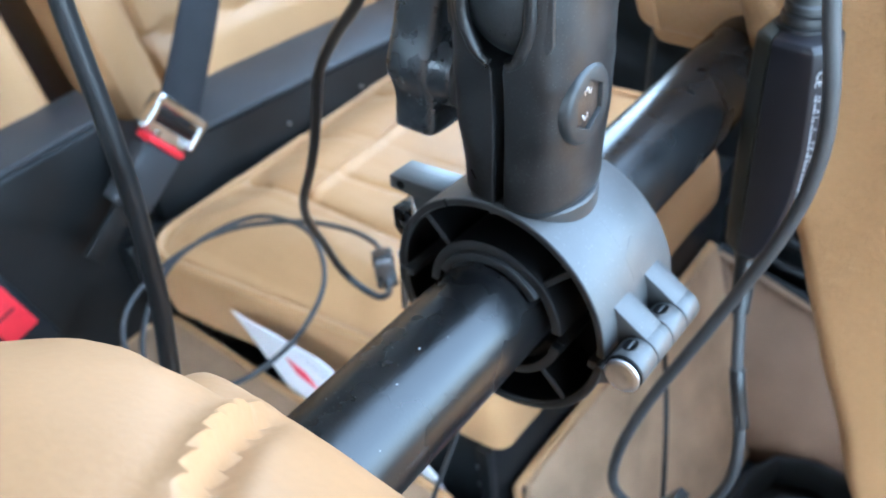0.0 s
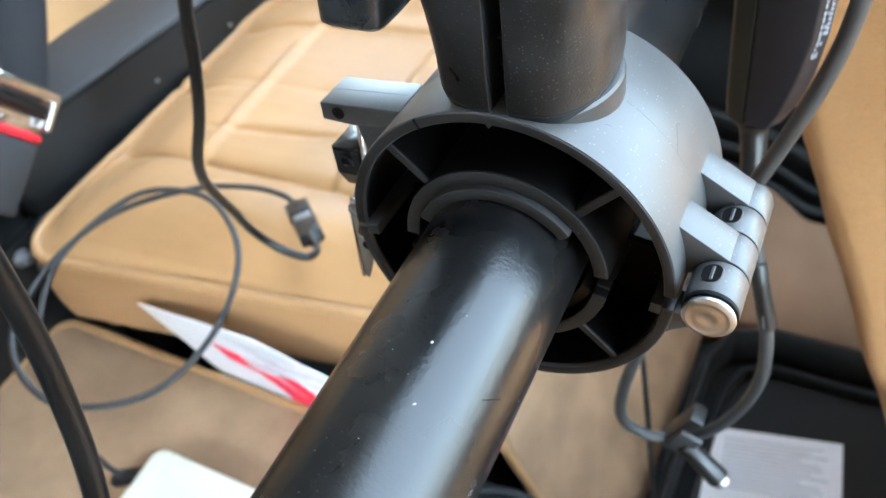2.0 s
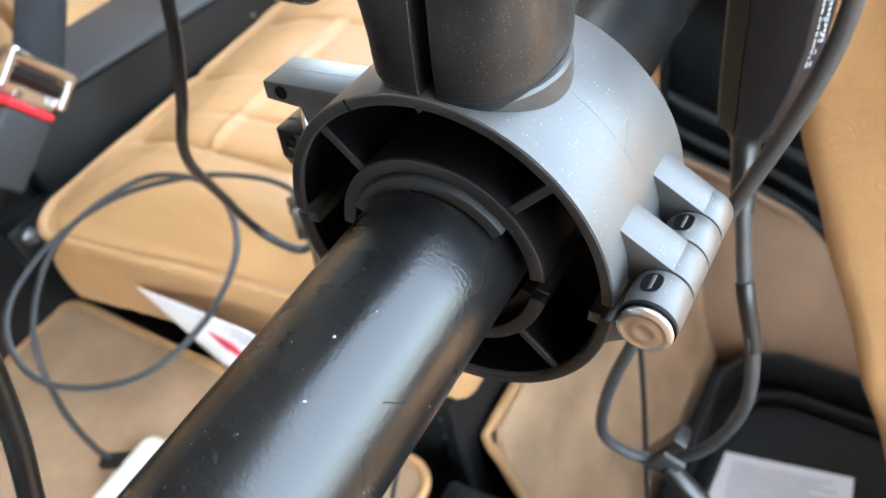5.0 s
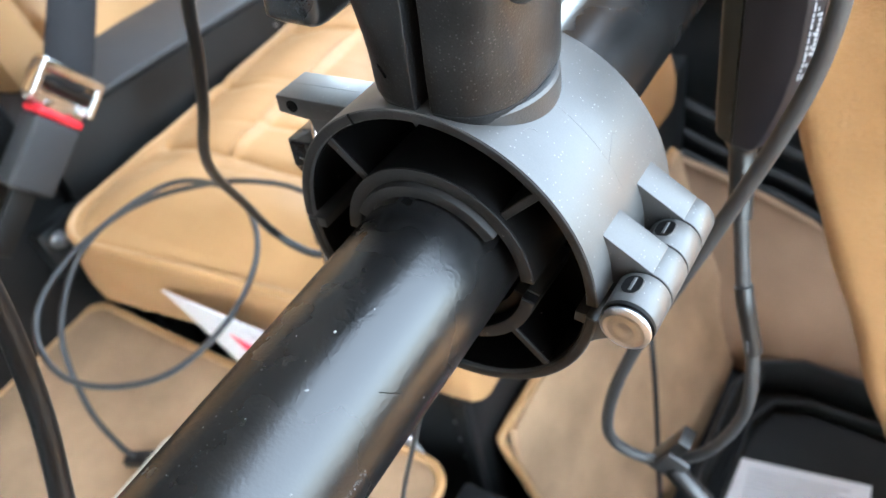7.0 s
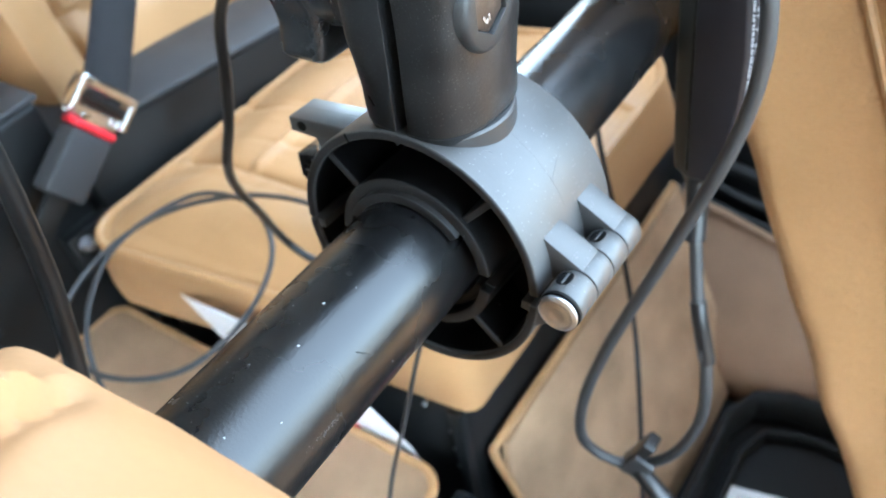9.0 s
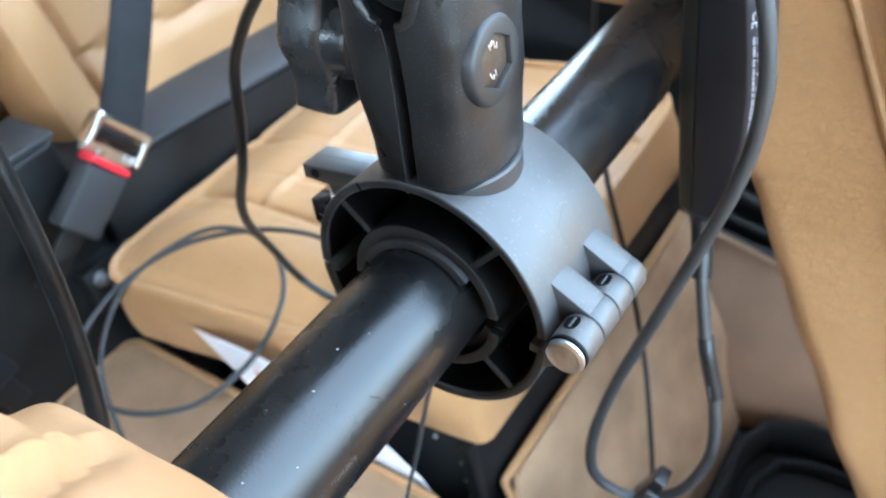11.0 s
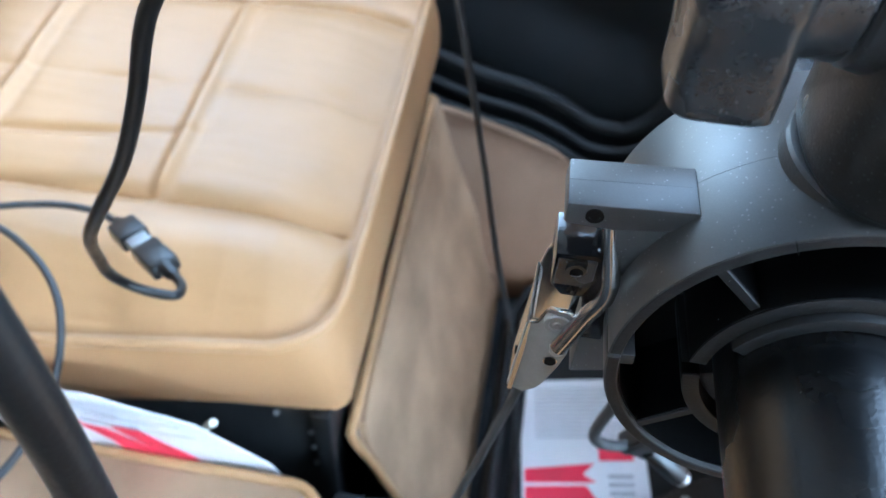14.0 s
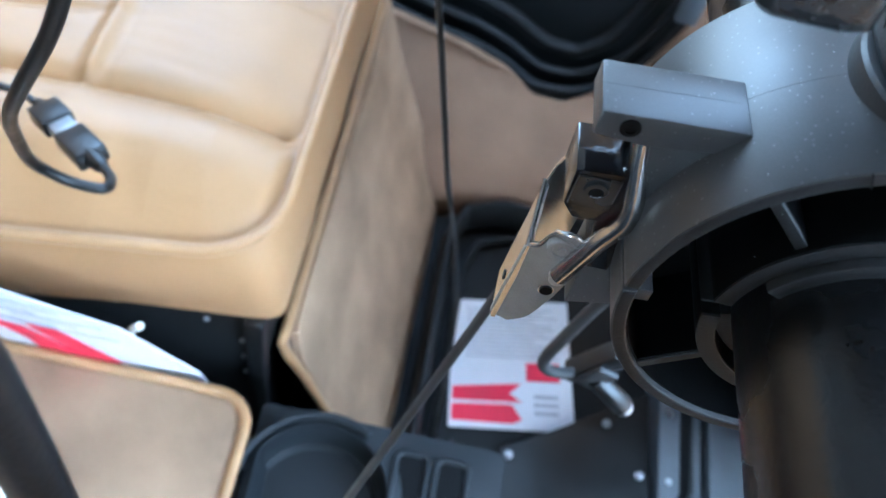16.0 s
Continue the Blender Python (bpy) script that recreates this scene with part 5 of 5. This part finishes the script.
# ---- seat belt ----
BD = Vector((0, 0.776, 0.63)).normalized()
BM = Matrix.Translation((-0.560, 0.387, 0.327)) @ Matrix((Vector((0, 0.63, -0.776)), Vector((1, 0, 0)), BD)).transposed().to_4x4() @ Matrix.Rotation(radians(6), 4, 'Y')
belt = thing("seat_belt", "black seat belt with a chrome buckle and red release rim", "seat belt", BM)
body = part("buckle_body", box(-0.0230, 0.0230, -0.012, 0.012, -0.100, -0.034, 0.004, 3), LEDGE, belt, "dark grey plastic buckle body")
part("release_rim", box(-0.0235, 0.0235, -0.0125, 0.0125, -0.0335, -0.026, 0.003, 3), REDP, belt, "red release rim")
plate = part("latch_plate", box(-0.0310, 0.0310, -0.0085, -0.0010, -0.0255, -0.0110, 0.0028, 3), CHROME, belt, "chrome latch plate")
part("frame_bar", box(-0.0330, 0.0330, -0.0085, 0.0085, 0.004, 0.0145, 0.0035, 3), CHROME, belt, "chrome buckle frame")
for sx in (-1, 1):
    part("frame_cheek", box(sx * 0.0255, sx * 0.0340, -0.0085, 0.0085, -0.022, 0.0135, 0.0035, 3), CHROME, belt, "chrome buckle frame")
part("roller", rod((-0.027, 0.0, -0.005), (0.027, 0.0, -0.005), 0.0058, None, 24), CABLE, belt, "dark knurled roller")
part("tongue", box(-0.0120, 0.0120, -0.002, 0.001, -0.034, -0.018, 0.0008, 2), CHROME, belt)
part("anchor_strap", box(-0.0120, 0.0120, -0.003, 0.003, -0.160, -0.095, 0.001, 2), PAINT, belt)
def strap(u, v):
    s = v
    z = 0.010 + 0.34 * s
    return ((u - 0.5) * 0.048 * (1 - 0.15 * s) - 0.04 * s * s, -0.004 - 0.100 * s - 0.004 * math.sin(5 * u + 3 * s), z)
bm = sheet(strap, 10, 24, 0.0016)
bm.transform(Matrix.Rotation(radians(-6), 4, 'Y'))
part("webbing", bm, WEB, belt, "black woven webbing")

red_buckle = thing("seat_belt", "black seat belt buckle with a red button on the panel", "seat belt", Matrix.Translation((-0.578, 0.160, 0.236)) @ Matrix.Rotation(radians(12), 4, 'X'))
part("buckle_body", box(-0.010, 0.010, -0.024, 0.024, -0.060, 0.036, 0.004, 3), PLASTIC, red_buckle)
part("button", box(0.0085, 0.0135, -0.016, 0.017, -0.028, 0.030, 0.002, 3), REDP, red_buckle, "red push button")
part("button_slot", box(0.0130, 0.0139, -0.010, 0.011, 0.002, 0.005, 0.0004, 1), CABLE, red_buckle)
part("mount", box(-0.012, 0.0, -0.012, 0.012, -0.10, -0.055, 0.002, 2), PAINT, red_buckle)
anchor = thing("belt_anchor", "dark steel anchor bolts at the foot of the seat back", "bolt", Matrix.Translation((-0.575, 0.322, 0.178)))
for dy, dz in ((0.0, 0.0), (0.022, 0.010), (-0.014, 0.022)):
    part("bolt", rod((-0.018, dy, dz), (0.012, dy, dz), 0.0060, 0.0052, 6, None, 0.0010), STEEL, anchor)
    part("washer", rod((0.0, dy, dz), (0.0030, dy, dz), 0.0090, None, 20), STEEL, anchor)
part("bracket", box(-0.020, -0.001, -0.030, 0.036, -0.020, 0.036, 0.003, 2), PAINT, anchor)


# ---- papers ----
card = thing("safety_card", "white printed card with red marks tucked beside the seat", "card")
def leaf(poly, thick, off, y=0.3185):
    b = bmesh.new()
    lo = [b.verts.new((x, y - 0.15 * (z - 0.10) - off - 0.004 * math.sin((x + 0.45) * 12), z)) for x, z in poly]
    hi = [b.verts.new((v.co.x, v.co.y + thick, v.co.z)) for v in lo]
    b.faces.new(lo)
    b.faces.new(hi)
    n = len(poly)
    for i in range(n):
        b.faces.new((lo[i], lo[(i + 1) % n], hi[(i + 1) % n], hi[i]))
    return b
def strip(pts, n=14):
    """More points along a polygon's sides, so that the leaf can bend."""
    out = []
    for (a, b), (c, d) in zip(pts, pts[1:] + pts[:1]):
        out += [(a + (c - a) * i / n, b + (d - b) * i / n) for i in range(n)]
    return out
def bent(poly, off, thick):
    b = leaf(strip(poly), thick, off)
    bmesh.ops.triangulate(b, faces=[f for f in b.faces if len(f.verts) > 4])
    return b
part("sheet", bent([(-0.424, 0.204), (-0.360, 0.216), (-0.294, 0.222), (-0.234, 0.186), (-0.196, 0.102), (-0.190, 0.03), (-0.39, 0.03), (-0.40, 0.12)], 0.0, 0.0012), PAPER, card)
part("red_mark", bent([(-0.355, 0.180), (-0.331, 0.172), (-0.325, 0.148), (-0.350, 0.156)], 0.0012, 0.0009), RED, card)
part("red_mark", bent([(-0.324, 0.152), (-0.305, 0.148), (-0.276, 0.098), (-0.280, 0.070), (-0.305, 0.075), (-0.309, 0.118)], 0.0012, 0.0009), RED, card)
part("red_mark", bent([(-0.298, 0.158), (-0.280, 0.157), (-0.252, 0.098), (-0.254, 0.075), (-0.270, 0.088)], 0.0016, 0.0009), RED, card)
for i in range(7):
    z = 0.208 - 0.0075 * i
    x0 = -0.416 + 0.006 * i
    part("print_line", bent([(x0 + (0.09 if i < 5 else 0.06), z), (-0.252 + 0.002 * i - 0.018 * (i % 3), z - 0.006), (-0.252 + 0.002 * i - 0.018 * (i % 3), z - 0.0075), (x0 + (0.09 if i < 5 else 0.06), z - 0.0015)], 0.0008, 0.0005), INK, card)
tag = solid("cord_end", sweep([(-0.234, 0.314, 0.160), (-0.230, 0.311, 0.172), (-0.223, 0.309, 0.184)], 0.0028, 10, 6), CREAM, "short pale toggle sticking out beside the card", "toggle")

def flat(pts, z, th=0.0012):
    return prism(pts, z, z + th, 'z')
tray_card = thing("printed_card", "white printed card with red arrows lying in the tray", "card")
FQ = [Vector((0.003, 0.611)), Vector((0.148, 0.641)), Vector((0.172, 0.470)), Vector((0.022, 0.446))]
def on_card(u, v):
    a = FQ[0].lerp(FQ[1], u)
    b = FQ[3].lerp(FQ[2], u)
    q = a.lerp(b, v)
    return (q.x, q.y)
FZ = -0.2405
part("sheet", flat([on_card(0, 0), on_card(1, 0), on_card(1, 1), on_card(0, 1)], FZ), PAPER, tray_card)
part("red_mark", flat([on_card(0.62, 0.50), on_card(0.90, 0.50), on_card(0.90, 0.64), on_card(0.62, 0.64)], FZ + 0.0014, 0.0006), RED, tray_card)
part("red_mark", flat([on_card(0.02, 0.70), on_card(0.58, 0.66), on_card(0.48, 0.74), on_card(0.58, 0.80), on_card(0.02, 0.80)], FZ + 0.0014, 0.0006), RED, tray_card)
part("red_mark", flat([on_card(0.02, 0.83), on_card(0.50, 0.82), on_card(0.58, 0.93), on_card(0.50, 0.96), on_card(0.02, 0.95)], FZ + 0.0014, 0.0006), RED, tray_card)
for i in range(13):
    v = 0.07 + i * 0.032
    u1 = (0.86, 0.78, 0.90, 0.70, 0.84)[i % 5]
    part("print_line", flat([on_card(0.12, v), on_card(u1, v), on_card(u1, v + 0.011), on_card(0.12, v + 0.011)], FZ + 0.0014, 0.0005), INK, tray_card)
for i in range(3):
    part("print_line", flat([on_card(0.68, 0.74 + 0.06 * i), on_card(0.88, 0.74 + 0.06 * i), on_card(0.88, 0.77 + 0.06 * i), on_card(0.68, 0.77 + 0.06 * i)], FZ + 0.0014, 0.0005), INK, tray_card)


# ---- footwell: tray, bracket plate, seat rails, cup holder ----
tray = thing("floor_tray", "black moulded floor tray with a raised rim", "tray")
part("base", prism(rounded(-0.030, 0.30, 0.34, 0.745, 0.02), -0.2495, -0.242, 'z', 0.002), MAT, tray)
rim = [(u, v, -0.212) for u, v in rounded(-0.020, 0.290, 0.350, 0.735, 0.06, 2)]
part("rim", hoop(rim, 0.0085, 14, 3.6), MAT, tray)
inner = [(u, v, -0.232) for u, v in rounded(0.006, 0.27, 0.37, 0.712, 0.055, 2)]
part("inner_step", hoop(inner, 0.0055, 10, 1.8), MAT, tray)

bracket = thing("bracket_plate", "black sheet-metal bracket with bolts on the floor", "bracket")
part("plate", prism([(0.082, 0.20), (0.080, 0.420), (0.100, 0.430), (0.246, 0.520), (0.252, 0.20)], -0.203, -0.198, 'z', 0.001), PAINT, bracket)
part("flange", box(0.084, 0.25, 0.20, 0.415, -0.25, -0.204, 0.001), PAINT, bracket)
for x, y in ((0.088, 0.412), (0.196, 0.472), (0.236, 0.42)):
    part("bolt", rod((x, y, -0.198), (x, y, -0.192), 0.0055, 0.0045, 6, None, 0.0008), STEEL, bracket)
rails = thing("seat_rail", "pair of grey aluminium seat rails on the floor", "rail")
part("rail", box(0.258, 0.308, 0.10, 0.80, -0.25, -0.196, 0.002), ALU, rails)
part("rail", box(0.318, 0.372, 0.10, 0.80, -0.25, -0.196, 0.002), ALU, rails)
part("rail_gap", box(0.308, 0.318, 0.10, 0.80, -0.25, -0.215), CLAMP_IN, rails)
for y in (0.25, 0.42, 0.50, 0.60):
    part("screw", rod((0.270, y, -0.196), (0.270, y, -0.194), 0.0040, 0.0034, 12), STEEL, rails)

cup = thing("cup_holder", "moulded black plastic tray with a round cup recess", "cup holder")
CX0, CY0, CR = -0.098, 0.258, 0.054
bm = bmesh.new()
segs = 120
def to_edge(a):
    """Where a way out of the cup meets the tray's outline."""
    dx, dy = math.cos(a), math.sin(a)
    k = min((( -0.150 if dx < 0 else 0.034) - CX0) / dx if abs(dx) > 1e-6 else 9, ((0.06 if dy < 0 else 0.318) - CY0) / dy if abs(dy) > 1e-6 else 9)
    return (CX0 + k * dx, CY0 + k * dy)
angs = [2 * math.pi * i / segs for i in range(segs)]
rings = [[(*to_edge(a), 0.040) for a in angs], [(*to_edge(a), 0.072) for a in angs]]
clear = [min(CR, math.hypot(to_edge(a)[0] - CX0, to_edge(a)[1] - CY0) - 0.004) for a in angs]
for r, z in ((1.0, 0.074), (0.96, 0.0755), (0.93, 0.073), (0.88, 0.045), (0.80, 0.040), (0.3, 0.040)):
    rings.append([(CX0 + c * r * math.cos(a), CY0 + c * r * math.sin(a), z) for a, c in zip(angs, clear)])
vs = [[bm.verts.new(q) for q in ringp] for ringp in rings]
for a, b in zip(vs, vs[1:]):
    for i in range(segs):
        bm.faces.new((a[i], a[(i + 1) % segs], b[(i + 1) % segs], b[i]))
bm.faces.new(vs[-1])
part("tray", bm, PLASTIC, cup)
part("plinth", box(-0.146, 0.030, 0.064, 0.312, -0.25, 0.036, 0.003), PLASTIC, cup)
for x in (-0.034, -0.004):
    loop = [(x + u, 0.250 + v, 0.0745) for u, v in rounded(-0.012, 0.012, -0.06, 0.052, 0.006, 3)]
    part("slot_rim", hoop(loop, 0.0024), PLASTIC, cup)
    part("slot", box(x - 0.009, x + 0.009, 0.193, 0.299, 0.0705, 0.0738), CLAMP_IN, cup)
part("back_lip", sweep([(CX0 + 0.058 * math.cos(radians(a)), CY0 + 0.058 * math.sin(radians(a)), 0.076) for a in range(60, 190, 12)], 0.0035, 8, 3), PLASTIC, cup)
